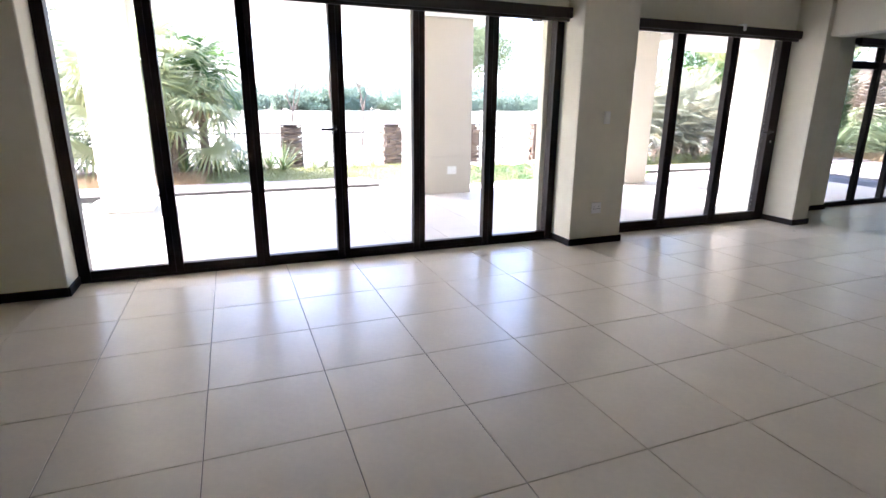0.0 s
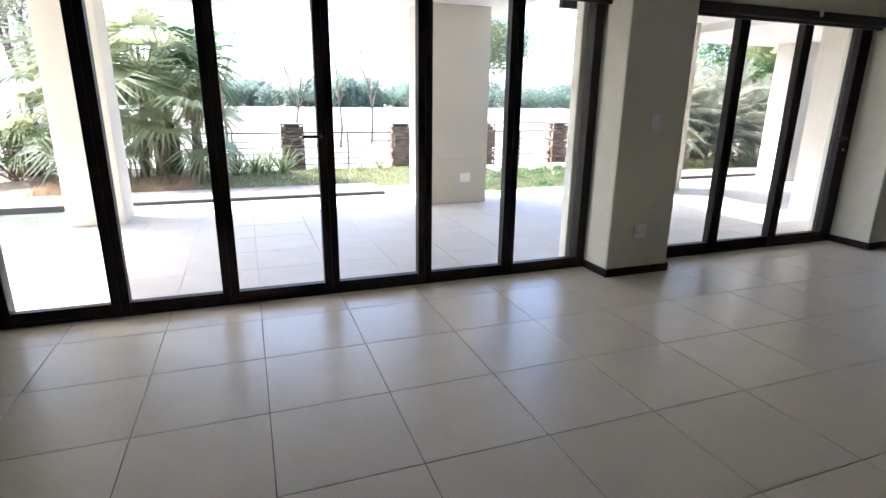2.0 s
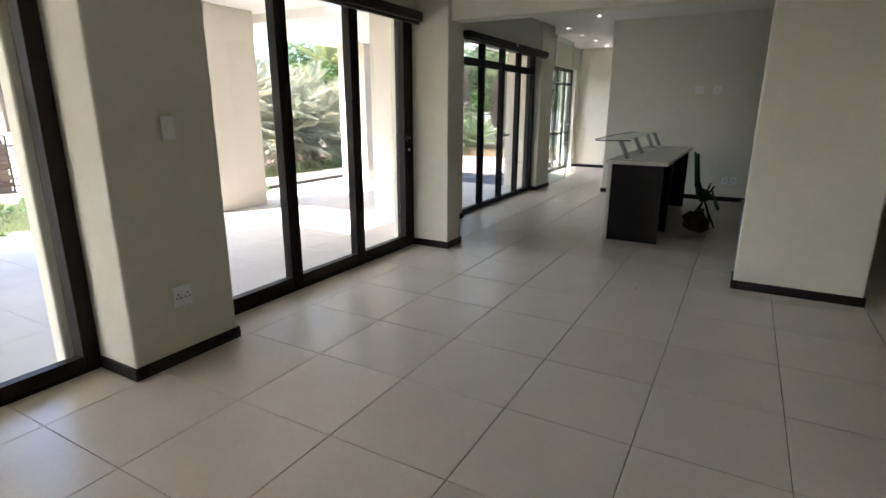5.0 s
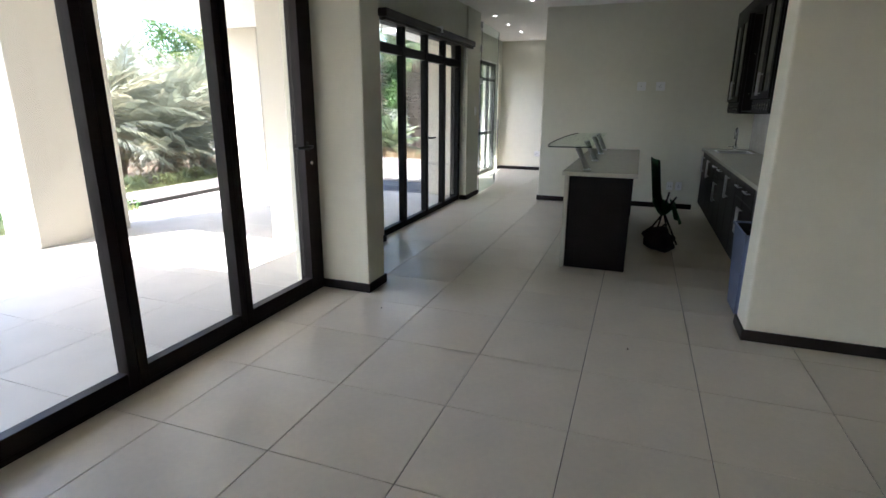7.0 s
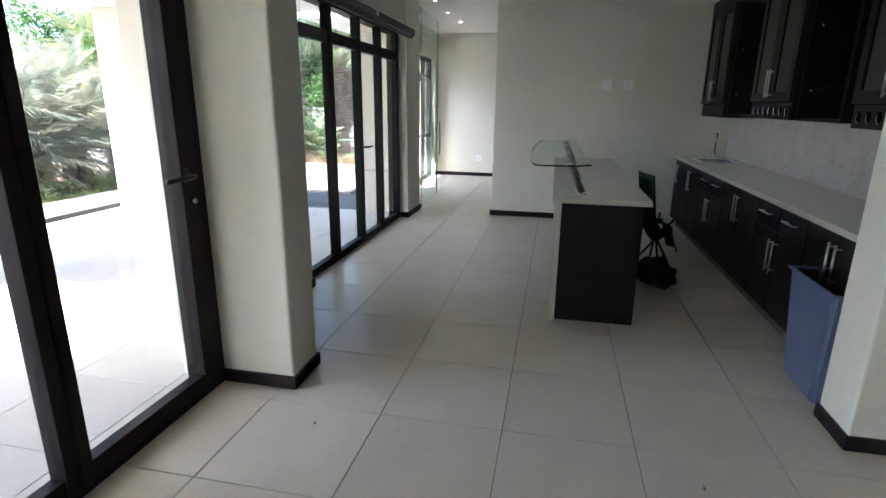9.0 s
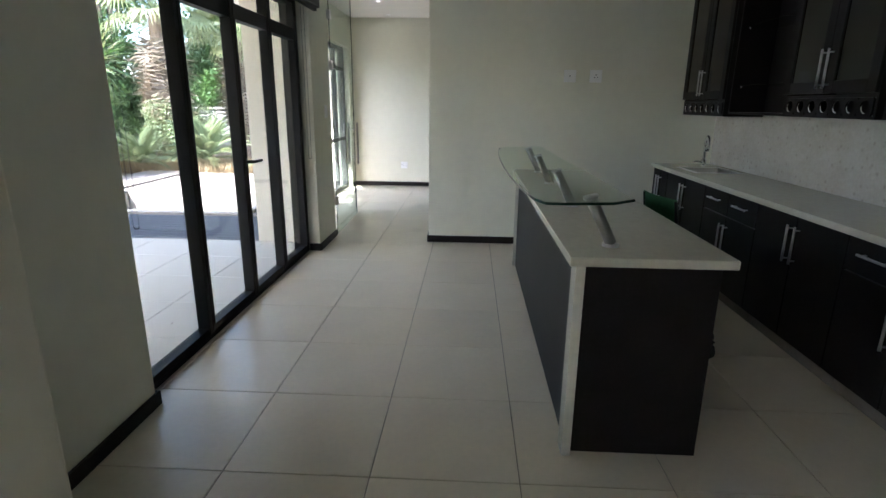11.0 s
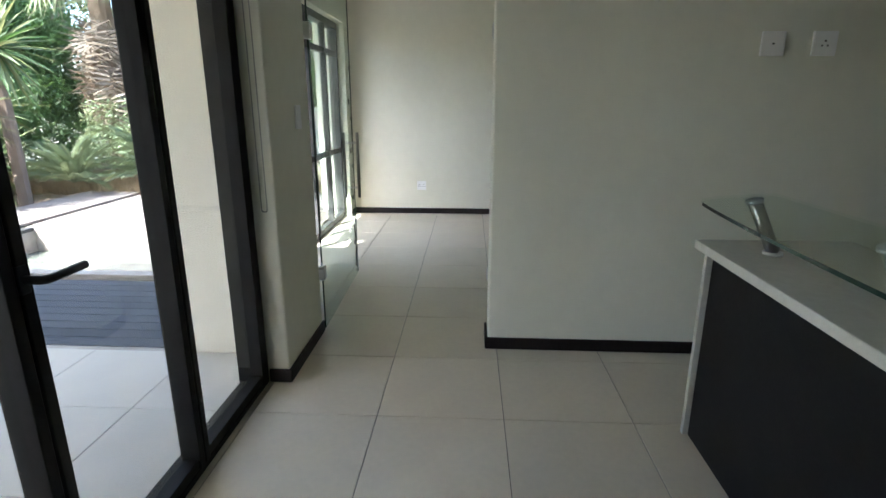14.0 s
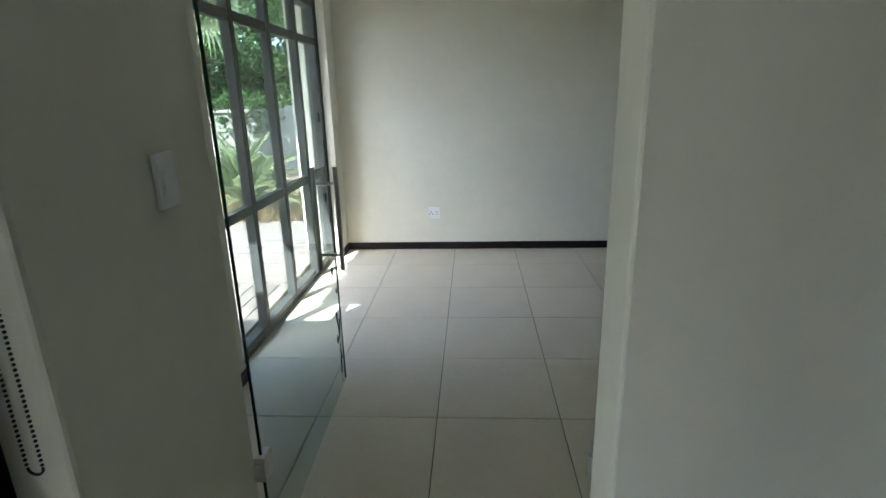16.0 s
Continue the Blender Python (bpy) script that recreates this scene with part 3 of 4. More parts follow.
part("lever", tube([(11.17, 1.035, 0.935), (11.15, 1.12, 0.945)], 0.008, 10), CHROME, tap, "", True)
structure("splashback", boxes(((7.085, 0.781, 0.887), (11.543, 0.795, 1.375))), SPLASH, "cream speckled marble splashback", "splashback")


def wall_unit(x0, x1, low, open_front):
    """A glazed or open hanging cupboard with a row of round stemware holes under it."""
    lab = "dark open wall cupboard with glass shelf" if open_front else "dark wall cupboard with framed glass doors"
    u = thing("wall_cabinet", ((x0 + x1) / 2, 0.97, low), lab, "cabinet", "kitchen wall cabinets")
    f = 1.09 if open_front else 1.125
    part("side_panel", boxes(((x0, 0.797, low), (x0 + 0.018, f, 2.50)), bevel=0.001), BOARD, u)
    part("side_panel", boxes(((x1 - 0.018, 0.797, low), (x1, f, 2.50)), bevel=0.001), BOARD, u)
    part("back_panel", boxes(((x0 + 0.018, 0.797, low), (x1 - 0.018, 0.81, 2.50))), BOARD, u)
    part("base_board", boxes(((x0 + 0.018, 0.81, low), (x1 - 0.018, f, low + 0.018))), BOARD, u)
    part("top_board", boxes(((x0 + 0.018, 0.81, 2.482), (x1 - 0.018, f, 2.50))), BOARD, u)
    if open_front:
        for z in (low + 0.22, 2.05):
            s = part("shelf", boxes(((x0 + 0.02, 0.815, z), (x1 - 0.02, f - 0.02, z + 0.008))), SHELFGLASS, u, "clear glass shelf")
            for px in (x0 + 0.06, x1 - 0.06):
                part("shelf_pin", tube([(px, f - 0.05, z - 0.012), (px, f - 0.05, z)], 0.009, 8), CHROME, s, "", True)
        return u
    part("bottom_shelf", boxes(((x0 + 0.018, 0.81, low + 0.115), (x1 - 0.018, f - 0.002, low + 0.133))), BOARD, u)
    # rack board with round holes
    n = 7
    step = (x1 - x0 - 0.04) / n
    bm = bmesh.new()
    for k in range(n):
        cx = x0 + 0.02 + step * (k + 0.5)
        cz = low + 0.066
        r = min(step, 0.09) * 0.40
        sq = []
        for q in range(24):
            a = q * math.tau / 24
            c, s = math.cos(a), math.sin(a)
            g = max(abs(c) / (step / 2), abs(s) / 0.048)
            sq.append(((cx + c / g, cz + s / g), (cx + r * c, cz + r * s)))
        o = [bm.verts.new((p[0][0], 1.121, p[0][1])) for p in sq]
        i_ = [bm.verts.new((p[1][0], 1.121, p[1][1])) for p in sq]
        for q in range(24):
            bm.faces.new((o[q], o[(q + 1) % 24], i_[(q + 1) % 24], i_[q]))
    bmesh.ops.remove_doubles(bm, verts=bm.verts[:], dist=0.0004)
    bmesh.ops.solidify(bm, geom=bm.faces[:], thickness=0.012)
    rack = part("rack_board", bm, BOARD, u, "dark board with a row of round holes")
    for k in range(n):
        cx = x0 + 0.02 + step * (k + 0.5)
        r = min(step, 0.09) * 0.40
        part("ring", tube([(cx + r * math.cos(a), 1.1245, low + 0.066 + r * math.sin(a)) for a in [q * math.tau / 20 for q in range(21)]], 0.0035, 5), CHROME, rack, "thin chrome ring")
    mid = (x0 + x1) / 2
    for a, b, hx in ((x0, mid, mid - 0.03), (mid, x1, mid + 0.03)):
        z0, z1 = low + 0.14, 2.50
        dr = part("door", boxes(((a + 0.003, 1.128, z0), (a + 0.073, 1.148, z1)), ((b - 0.073, 1.128, z0), (b - 0.003, 1.148, z1)), ((a + 0.073, 1.128, z0), (b - 0.073, 1.148, z0 + 0.07)), ((a + 0.073, 1.128, z1 - 0.07), (b - 0.073, 1.148, z1)), bevel=0.002), BOARD, u)
        part("door_pane", boxes(((a + 0.073, 1.134, z0 + 0.07), (b - 0.073, 1.139, z1 - 0.07))), DARKGLASS, dr, "dark smoked glass")
        cab_handle(dr, (hx, 1.148, z0 + 0.03), (hx, 1.148, z0 + 0.25), (0, 0.03, 0))
    return u


wall_unit(10.68, 11.54, 1.365, False)
wall_unit(9.82, 10.675, 1.385, True)
wall_unit(8.97, 9.815, 1.385, False)
wall_unit(8.28, 8.965, 1.385, True)
wall_unit(7.30, 8.08, 1.365, False)
top = thing("cabinet_cornice", (9.3, 0.97, 2.50), "dark wenge cornice board above wall cabinets", "cornice")
part("board", boxes(((7.28, 0.797, 2.502), (11.542, 1.15, 2.62)), bevel=0.004), BOARD, top)


# ---- bin and folding chair ----
def bin_tub():
    t = thing("waste_bin", (7.36, 1.36, 0), "blue-grey rectangular plastic waste bin, open, black liner", "bin")

    def shell(grow, z0, z1):
        lo = [(7.17 - grow, 1.22 - grow), (7.52 + grow, 1.22 - grow), (7.52 + grow, 1.475 + grow), (7.17 - grow, 1.475 + grow)]
        hi = [(7.13 - grow, 1.15 - grow), (7.63 + grow, 1.15 - grow), (7.63 + grow, 1.485 + grow), (7.13 - grow, 1.485 + grow)]
        bm = bmesh.new()
        a = [bm.verts.new((x, y, z0)) for x, y in lo]
        b = [bm.verts.new((x, y, z1)) for x, y in hi]
        bm.faces.new(a[::-1])
        for k in range(4):
            bm.faces.new((a[k], a[(k + 1) % 4], b[(k + 1) % 4], b[k]))
        edges = [e for e in bm.edges if not e.is_boundary]
        bmesh.ops.bevel(bm, geom=edges, offset=0.022, segments=3, affect='EDGES')
        bmesh.ops.solidify(bm, geom=bm.faces[:], thickness=0.003)
        return bm
    part("tub", shell(0.0, 0.003, 0.61), BINBLUE, t)
    part("liner", shell(-0.012, 0.02, 0.604), BLACKFAB, t, "black bin liner")
    part("rim", boxes(((7.12, 1.14, 0.60), (7.64, 1.155, 0.615)), ((7.12, 1.48, 0.60), (7.64, 1.495, 0.615)), ((7.12, 1.155, 0.60), (7.135, 1.48, 0.615)), ((7.625, 1.155, 0.60), (7.64, 1.48, 0.615)), bevel=0.004), BINBLUE, t)


bin_tub()


def folding_chair(x, y, turn):
    t = thing("camping_chair", (x, y, 0), "green canvas folding camping chair with black frame, half collapsed", "chair")
    m = pose(x, y, 0, 0, 0, turn)

    def put(n, bm, mat, lab="", smooth=False):
        bm.transform(m)
        part(n, bm, mat, t, lab, smooth)
    for a, b in (((-0.22, -0.2, 0.01), (-0.02, 0.16, 0.52)), ((-0.22, 0.2, 0.01), (-0.02, -0.16, 0.52)), ((0.03, -0.2, 0.01), (-0.18, 0.14, 0.55)), ((0.03, 0.2, 0.01), (-0.18, -0.14, 0.55)),
                 ((-0.17, -0.19, 0.38), (-0.24, -0.19, 0.90)), ((-0.17, 0.19, 0.38), (-0.24, 0.19, 0.90))):
        put("leg", tube([a, b], 0.010, 8), BLACKFAB, "black steel tube", True)

    def cloth(pts_fn, nu, nv):
        bm = bmesh.new()
        g = [[bm.verts.new(pts_fn(i / nu, j / nv)) for j in range(nv + 1)] for i in range(nu + 1)]
        for i in range(nu):
            for j in range(nv):
                bm.faces.new((g[i][j], g[i + 1][j], g[i + 1][j + 1], g[i][j + 1]))
        bmesh.ops.solidify(bm, geom=bm.faces[:], thickness=0.006)
        return bm
    put("backrest", cloth(lambda u, v: (-0.19 - 0.05 * u - 0.03 * math.sin(math.pi * v), -0.2 + 0.4 * v, 0.48 + 0.43 * u), 6, 8), GREEN, "green canvas back panel", True)
    put("seat", cloth(lambda u, v: (-0.19 + 0.17 * u, -0.2 + 0.4 * v, 0.47 - 0.16 * math.sin(math.pi * v) * math.sin(math.pi * (0.2 + 0.7 * u)) - 0.05 * u), 8, 8), GREEN, "sagging green canvas seat", True)
    put("skirt", cloth(lambda u, v: (-0.02 + 0.12 * u * math.sin(2 * v + 0.5), -0.15 + 0.27 * v, 0.46 - 0.24 * u), 5, 5), GREEN, "loose hanging green flap", True)


folding_chair(9.40, 1.80, -80)


def carry_bag(x, y):
    t = thing("carry_bag", (x, y, 0), "crumpled black fabric carry bag on the floor", "bag")
    bm = bmesh.new()
    bmesh.ops.create_icosphere(bm, subdivisions=4, radius=1)
    for v in bm.verts:
        n = noise.fractal(v.co * 2.3, 0.8, 2.2, 4)
        k = 1 + 0.28 * n
        v.co = Vector((v.co.x * 0.19 * k, v.co.y * 0.12 * k, max(0.0, 0.10 + v.co.z * 0.13 * k)))
    bm.transform(pose(x, y, 0, 0, 0, 35))
    part("bag_body", bm, BLACKFAB, t, "", True)
    part("strap", tube([(x - 0.1, y + 0.02, 0.18), (x - 0.05, y - 0.03, 0.27), (x + 0.05, y - 0.06, 0.26), (x + 0.12, y - 0.05, 0.16)], 0.010, 8), BLACKFAB, t, "", True)


carry_bag(9.0, 1.93)

# ---- terrace and outer walls ----
structure("terrace_column", boxes(((-1.44, 7.70, 0), (-0.84, 8.25, 2.74)), bevel=0.012), OUTWALL, "cream rendered terrace column", "column")
structure("terrace_column", boxes(((2.90, 7.83, 0), (3.95, 8.35, 2.74)), bevel=0.012), OUTWALL, "broad cream rendered terrace column", "column")
structure("terrace_column", boxes(((6.67, 7.83, 0), (7.71, 8.35, 2.74)), bevel=0.012), OUTWALL, "broad cream rendered terrace column", "column")
structure("terrace_column", boxes(((10.60, 8.10, 0), (11.25, 8.75, 2.62)), bevel=0.012), OUTWALL, "cream rendered pier at the terrace end", "column")
structure("outer_wing_wall", boxes(((7.77, 4.965, 0), (8.22, 5.84, H)), ((11.385, 4.965, 0), (11.742, 5.47, H)), bevel=0.012), OUTWALL, "cream rendered wing walls beside the kitchen doors", "wall")
# West strip, kitchen and end-room eaves are unseen, added to hold back sun
structure("terrace_roof", boxes(((-2.75, 4.805, 2.74), (4.30, 9.3, 2.95)), ((-4.6, 4.805, 2.74), (-2.75, 6.0, 2.95)), ((4.30, 4.805, 2.74), (7.765, 6.60, 2.95)), ((5.6, 6.60, 2.74), (7.895, 8.6, 2.95)), ((7.9, 5.885, 2.62), (11.38, 9.1, 2.85)), ((8.225, 4.965, 2.62), (11.38, 5.885, 2.83)), ((11.852, 5.525, 2.62), (15.74, 6.47, 2.83))), CEIL, "white plastered terrace ceiling, with added eaves against the sun", "roof")
structure("pergola_beam", boxes(((4.31, 6.605, 2.58), (5.59, 6.68, 2.76)), bevel=0.006), FRAME, "dark timber pergola beam along the ceiling edge", "beam")

# ---- ground, garden floors ----
structure("ground", boxes(((-900, 4.8, -0.5), (12.75, 1500, -0.10)), ((14.49, 4.8, -0.5), (900, 1500, -0.10)), ((12.75, 4.8, -0.5), (14.49, 6.22, -0.10)), ((12.75, 8.96, -0.5), (14.49, 1500, -0.10)), ((-900, -900, -0.5), (900, 4.8, -0.25))), FIELD, "dry pale grass field", "ground")


def sheet(name, x0, x1, y0, y1, z, mat, label, category, rough=0.03, cell=0.25):
    nx, ny = max(2, int((x1 - x0) / cell)), max(2, int((y1 - y0) / cell))
    vs, fs = [], []
    for j in range(ny + 1):
        for i in range(nx + 1):
            x, y = x0 + (x1 - x0) * i / nx, y0 + (y1 - y0) * j / ny
            vs.append((x, y, z + rough * noise.noise(Vector((x * 1.3, y * 1.3, 0)))))
    for j in range(ny):
        for i in range(nx):
            a = j * (nx + 1) + i
            fs.append((a, a + 1, a + nx + 2, a + nx + 1))
    return tagged(new(name, flat_mesh(name, vs, fs, mat)), label, category, kind="structure")


sheet("garden_path", 2.66, 4.4, 8.93, 9.95, -0.03, OUTTILE, "pale concrete garden path", "path", 0.004)
sheet("lawn", -1.0, 9.5, 8.95, 12.7, -0.045, LAWN, "mown green lawn turning yellow", "lawn", 0.012)
sheet("mulch_bed", -9, -0.2, 9.9, 13.6, -0.02, MULCH, "planting bed covered in dry leaves", "planting bed", 0.05)
sheet("mulch_bed", 9.5, 15.0, 9.95, 14, -0.02, MULCH, "planting bed covered in dry leaves", "planting bed", 0.05)
sheet("mulch_bed", 15.7, 24.0, 5.8, 14, -0.02, MULCH, "planting bed behind the pool", "planting bed", 0.05)


def boards(name, x0, x1, y0, y1, along, width, mat, label, z=0.0, thick=0.03):
    """Deck boards side by side with gaps, each an object of its own."""
    d = thing(name, ((x0 + x1) / 2, (y0 + y1) / 2, z), label, "deck", kind="structure")
    L = (x1 - x0) if along == 'x' else (y1 - y0)
    me = mesh_of("board", boxes(((-L / 2, -width / 2 + 0.004, -thick), (L / 2, width / 2 - 0.004, 0)), bevel=0.003), mat)
    span = (y1 - y0) if along == 'x' else (x1 - x0)
    n = int(span / width)
    for i in range(n):
        o = -span / 2 + (i + 0.5) * width
        link_mesh("board", me, d, pose(0, o, 0) if along == 'x' else pose(o, 0, 0, 0, 0, 90))
    return d


boards("garden_deck", -9.0, 2.62, 8.95, 9.85, 'x', 0.112, DECKPALE, "weathered grey timber deck strip beyond the terrace", 0.05)
boards("garden_deck", 8.45, 16.8, 9.0, 9.95, 'x', 0.112, DECKPALE, "weathered grey timber deck strip beside the pool", 0.05)
boards("pool_deck", 14.5, 16.8, 5.55, 8.98, 'y', 0.112, DECKPALE, "weathered timber deck behind the pool", 0.02)
boards("pool_deck", 12.75, 14.5, 5.55, 6.2, 'x', 0.112, DECKPALE, "weathered timber deck outside the end room", 0.0)
boards("pool_deck", 11.45, 12.74, 5.50, 8.98, 'y', 0.118, DECKDARK, "charcoal timber deck boards beside the pool", 0.0)
structure("deck_edge", boxes(((-9.0, 8.92, -0.1), (2.62, 8.948, 0.048)), ((8.45, 8.97, -0.1), (12.7, 8.998, 0.048)), ((2.622, 8.92, -0.1), (2.65, 9.85, 0.048))), KERB, "dark edge board of the raised deck", "kerb")

# ---- swimming pool ----
pool = thing("swimming_pool", (13.6, 7.5, 0), "small garden pool, low water, mosaic walls", "pool", kind="structure")
for lo, hi in (((12.745, 6.2), (12.86, 8.98)), ((14.38, 6.2), (14.495, 8.98)), ((12.86, 8.87), (14.38, 8.98)), ((12.86, 6.2), (14.38, 6.3))):
    part("pool_wall", boxes(((lo[0], lo[1], -0.5), (hi[0], hi[1], -0.03))), POOLWALL, pool)
    part("coping", boxes(((lo[0], lo[1], -0.03), (hi[0], hi[1], 0.012)), bevel=0.006), KERB if lo[1] > 8 else POOLWALL, pool)
part("water", boxes(((12.86, 6.3, -0.52), (14.38, 8.87, -0.27))), WATER, pool, "still murky green pool water")
for jx in (13.11, 13.94):
    part("inlet", tube([(jx, 8.87, -0.17), (jx, 8.80, -0.17), (jx, 8.76, -0.19)], 0.024, 10), PLASTIC, pool, "white plastic pool inlet", True)
pond = tagged(part("water", boxes(((-9, 6.0, -0.06), (-1.75, 8.9, -0.03))), WATER), "shallow blue garden pond beside the terrace", "water", kind="structure")

# ---- garden wall, fence ----
gw = thing("garden_wall", (22, 9, 0), "pale rendered garden wall with recessed panels", "wall", kind="structure")
for i in range(6):
    y0 = 3.0 + i * 2.4
    part("panel", boxes(((22.05, y0 + 0.3, -0.1), (22.2, y0 + 2.4, 1.22))), GARDENWALL, gw)
    part("post", boxes(((22.0, y0, -0.1), (22.25, y0 + 0.3, 1.34)), bevel=0.01), GARDENWALL, gw)
    part("coping", boxes(((22.0, y0 + 0.3, 1.22), (22.25, y0 + 2.4, 1.28))), GARDENWALL, gw)

FENCE_Y = 13.0
stones = [mesh_of("stone", boxes(((-w / 2, -d / 2, -h / 2), (w / 2, d / 2, h / 2)), bevel=0.012), STONE) for w, d, h in ((0.17, 0.15, 0.07), (0.12, 0.14, 0.06), (0.21, 0.15, 0.08), (0.14, 0.16, 0.05))]
rnd = random.Random(4)
PILLARS = (-5.95, -3.45, -0.95, 1.55, 4.05, 6.2, 8.35, 10.6, 13.0)


def stone_pillar(x):
    p = thing("stone_pillar", (x, FENCE_Y, -0.1), "stacked brown slate fence pillar in a steel cage", "pillar", "stone fence pillars")
    part("core", boxes(((x - 0.15, FENCE_Y - 0.15, -0.1), (x + 0.15, FENCE_Y + 0.15, 0.92))), STONE, p)
    z = -0.05
    while z < 0.90:
        for sx in (-0.15, -0.02, 0.13):
            for sy, on in ((-0.155, True), (0.155, rnd.random() < 0.4)):
                if on:
                    link_mesh("stone", stones[rnd.randrange(4)], p, pose(sx * rnd.uniform(0.8, 1.05), sy + rnd.uniform(-0.02, 0.01), z + 0.1 + rnd.uniform(-0.01, 0.01), 0, rnd.uniform(-8, 8), rnd.uniform(-9, 9)))
        link_mesh("stone", stones[rnd.randrange(4)], p, pose(-0.165, rnd.uniform(-0.05, 0.05), z + 0.1, 0, rnd.uniform(-6, 6), 90))
        link_mesh("stone", stones[rnd.randrange(4)], p, pose(0.165, rnd.uniform(-0.05, 0.05), z + 0.1, 0, rnd.uniform(-6, 6), 90))
        z += 0.075
    part("top_frame", boxes(((x - 0.24, FENCE_Y - 0.24, 0.93), (x + 0.24, FENCE_Y + 0.24, 0.955)), bevel=0.004), STEELRAIL, p)
    for cx in (-0.23, 0.23):
        part("corner_bar", boxes(((x + cx - 0.012, FENCE_Y - 0.24, -0.1), (x + cx + 0.012, FENCE_Y - 0.216, 0.93))), STEELRAIL, p)


for px in PILLARS:
    stone_pillar(px)
for a, b in zip(PILLARS, PILLARS[1:]):
    f = thing("fence_panel", ((a + b) / 2, FENCE_Y, 0), "horizontal brown steel rail fence between stone pillars", "fence", "fence panels")
    for z, r in ((0.04, 0.010), (0.17, 0.010), (0.30, 0.010), (0.43, 0.010), (0.56, 0.010), (0.75, 0.018)):
        part("rail", tube([(a + 0.25, FENCE_Y, z), (b - 0.25, FENCE_Y, z)], r, 6), STEELRAIL, f)
    part("fence_post", boxes((((a + b) / 2 - 0.015, FENCE_Y + 0.012, -0.1), ((a + b) / 2 + 0.015, FENCE_Y + 0.03, 0.76))), STEELRAIL, f)


# ---- plants ----
def feather_frond(name, length, droop, leaflet, count, mat, rise=0.5, seed=0):
    """A pinnate palm frond along +x: a bent midrib with narrow leaflets on both sides."""
    r = random.Random(seed)
    vs, fs = [], []

    def at(s):
        return Vector((length * s * (1 - 0.12 * s * droop), 0, rise * length * s - droop * length * s * s))
    n = 10
    for i in range(n + 1):
        p = at(i / n)
        w = 0.014 * (1 - 0.8 * i / n)
        vs += [p + Vector((0, -w, 0)), p + Vector((0, w, 0)), p + Vector((0, 0, w))]
    for i in range(n):
        a = 3 * i
        for k in range(3):
            fs.append((a + k, a + (k + 1) % 3, a + 3 + (k + 1) % 3, a + 3 + k))
    for i in range(count):
        s = 0.16 + 0.83 * i / count
        for side in (-1, 1):
            p = at(s)
            L = leaflet * (0.55 + 0.6 * math.sin(math.pi * min(1, s * 1.05))) * r.uniform(0.8, 1.1)
            d = Vector((0.55 + 0.3 * s, side * 0.8, 0.18 + r.uniform(-0.15, 0.1))).normalized()
            tip = p + d * L + Vector((0, 0, -0.30 * L))
            mid = p + d * L * 0.5
            w = Vector((0.011, 0, 0.004))
            k = len(vs)
            vs += [p - w * 0.6, p + w * 0.6, mid + w, mid - w, tip]
            fs += [(k, k + 1, k + 2, k + 3), (k + 3, k + 2, k + 4)]
    return flat_mesh(name, vs, fs, mat)


def fan_frond(name, stalk, radius, blades, mat, seed=0):
    """A palmate leaf: a stalk with a fan of narrow blades, tips hanging."""
    r = random.Random(seed)
    vs, fs = [], []
    e = Vector((stalk, 0, stalk * 0.25))
    for p, w in ((Vector((0, 0, 0)), 0.014), (e, 0.008)):
        vs += [p + Vector((0, -w, 0)), p + Vector((0, w, 0)), p + Vector((0, 0, w))]
    for k in range(3):
        fs.append((k, (k + 1) % 3, 3 + (k + 1) % 3, 3 + k))
    for i in range(blades):
        a = -1.9 + 3.8 * i / (blades - 1)
        d = Vector((math.cos(a), math.sin(a), 0.10))
        side = Vector((-math.sin(a), math.cos(a), 0)) * 0.018
        L = radius * r.uniform(0.85, 1.1)
        k = len(vs)
        m1 = e + d * L * 0.55
        tip = e + d * L + Vector((0, 0, -0.45 * L * r.uniform(0.6, 1.2)))
        vs += [e - side * 0.3, e + side * 0.3, m1 + side, m1 - side, tip]
        fs += [(k, k + 1, k + 2, k + 3), (k + 3, k + 2, k + 4)]
    return flat_mesh(name, vs, fs, mat)


def sword_leaf(name, length, width, droop, mat):
    vs, fs = [], []
    n = 5
    for i in range(n + 1):
        s = i / n
        w = width * (1 - s ** 2.2) * 0.5 + 0.001
        z = -droop * length * s * s
        vs += [Vector((length * s, -w, z + w * 0.3)), Vector((length * s, 0, z)), Vector((length * s, w, z + w * 0.3))]
    for i in range(n):
        a = 3 * i
        fs += [(a, a + 1, a + 4, a + 3), (a + 1, a + 2, a + 5, a + 4)]
    return flat_mesh(name, vs, fs, mat)


def trunk_mesh(points, r0, r1, seed=0):
    bm = bmesh.new()
    r = random.Random(seed)
    fine = []
    pts = [Vector(p) for p in points]
    for a, b in zip(pts, pts[1:]):
        for k in range(5):
            fine.append(a.lerp(b, k / 5))
    fine.append(pts[-1])
    tube(fine, r0, 10, bm, r1 / r0)
    for v in bm.verts:
        v.co += Vector((r.uniform(-1, 1), r.uniform(-1, 1), r.uniform(-1, 1))) * r0 * 0.14
    return bm


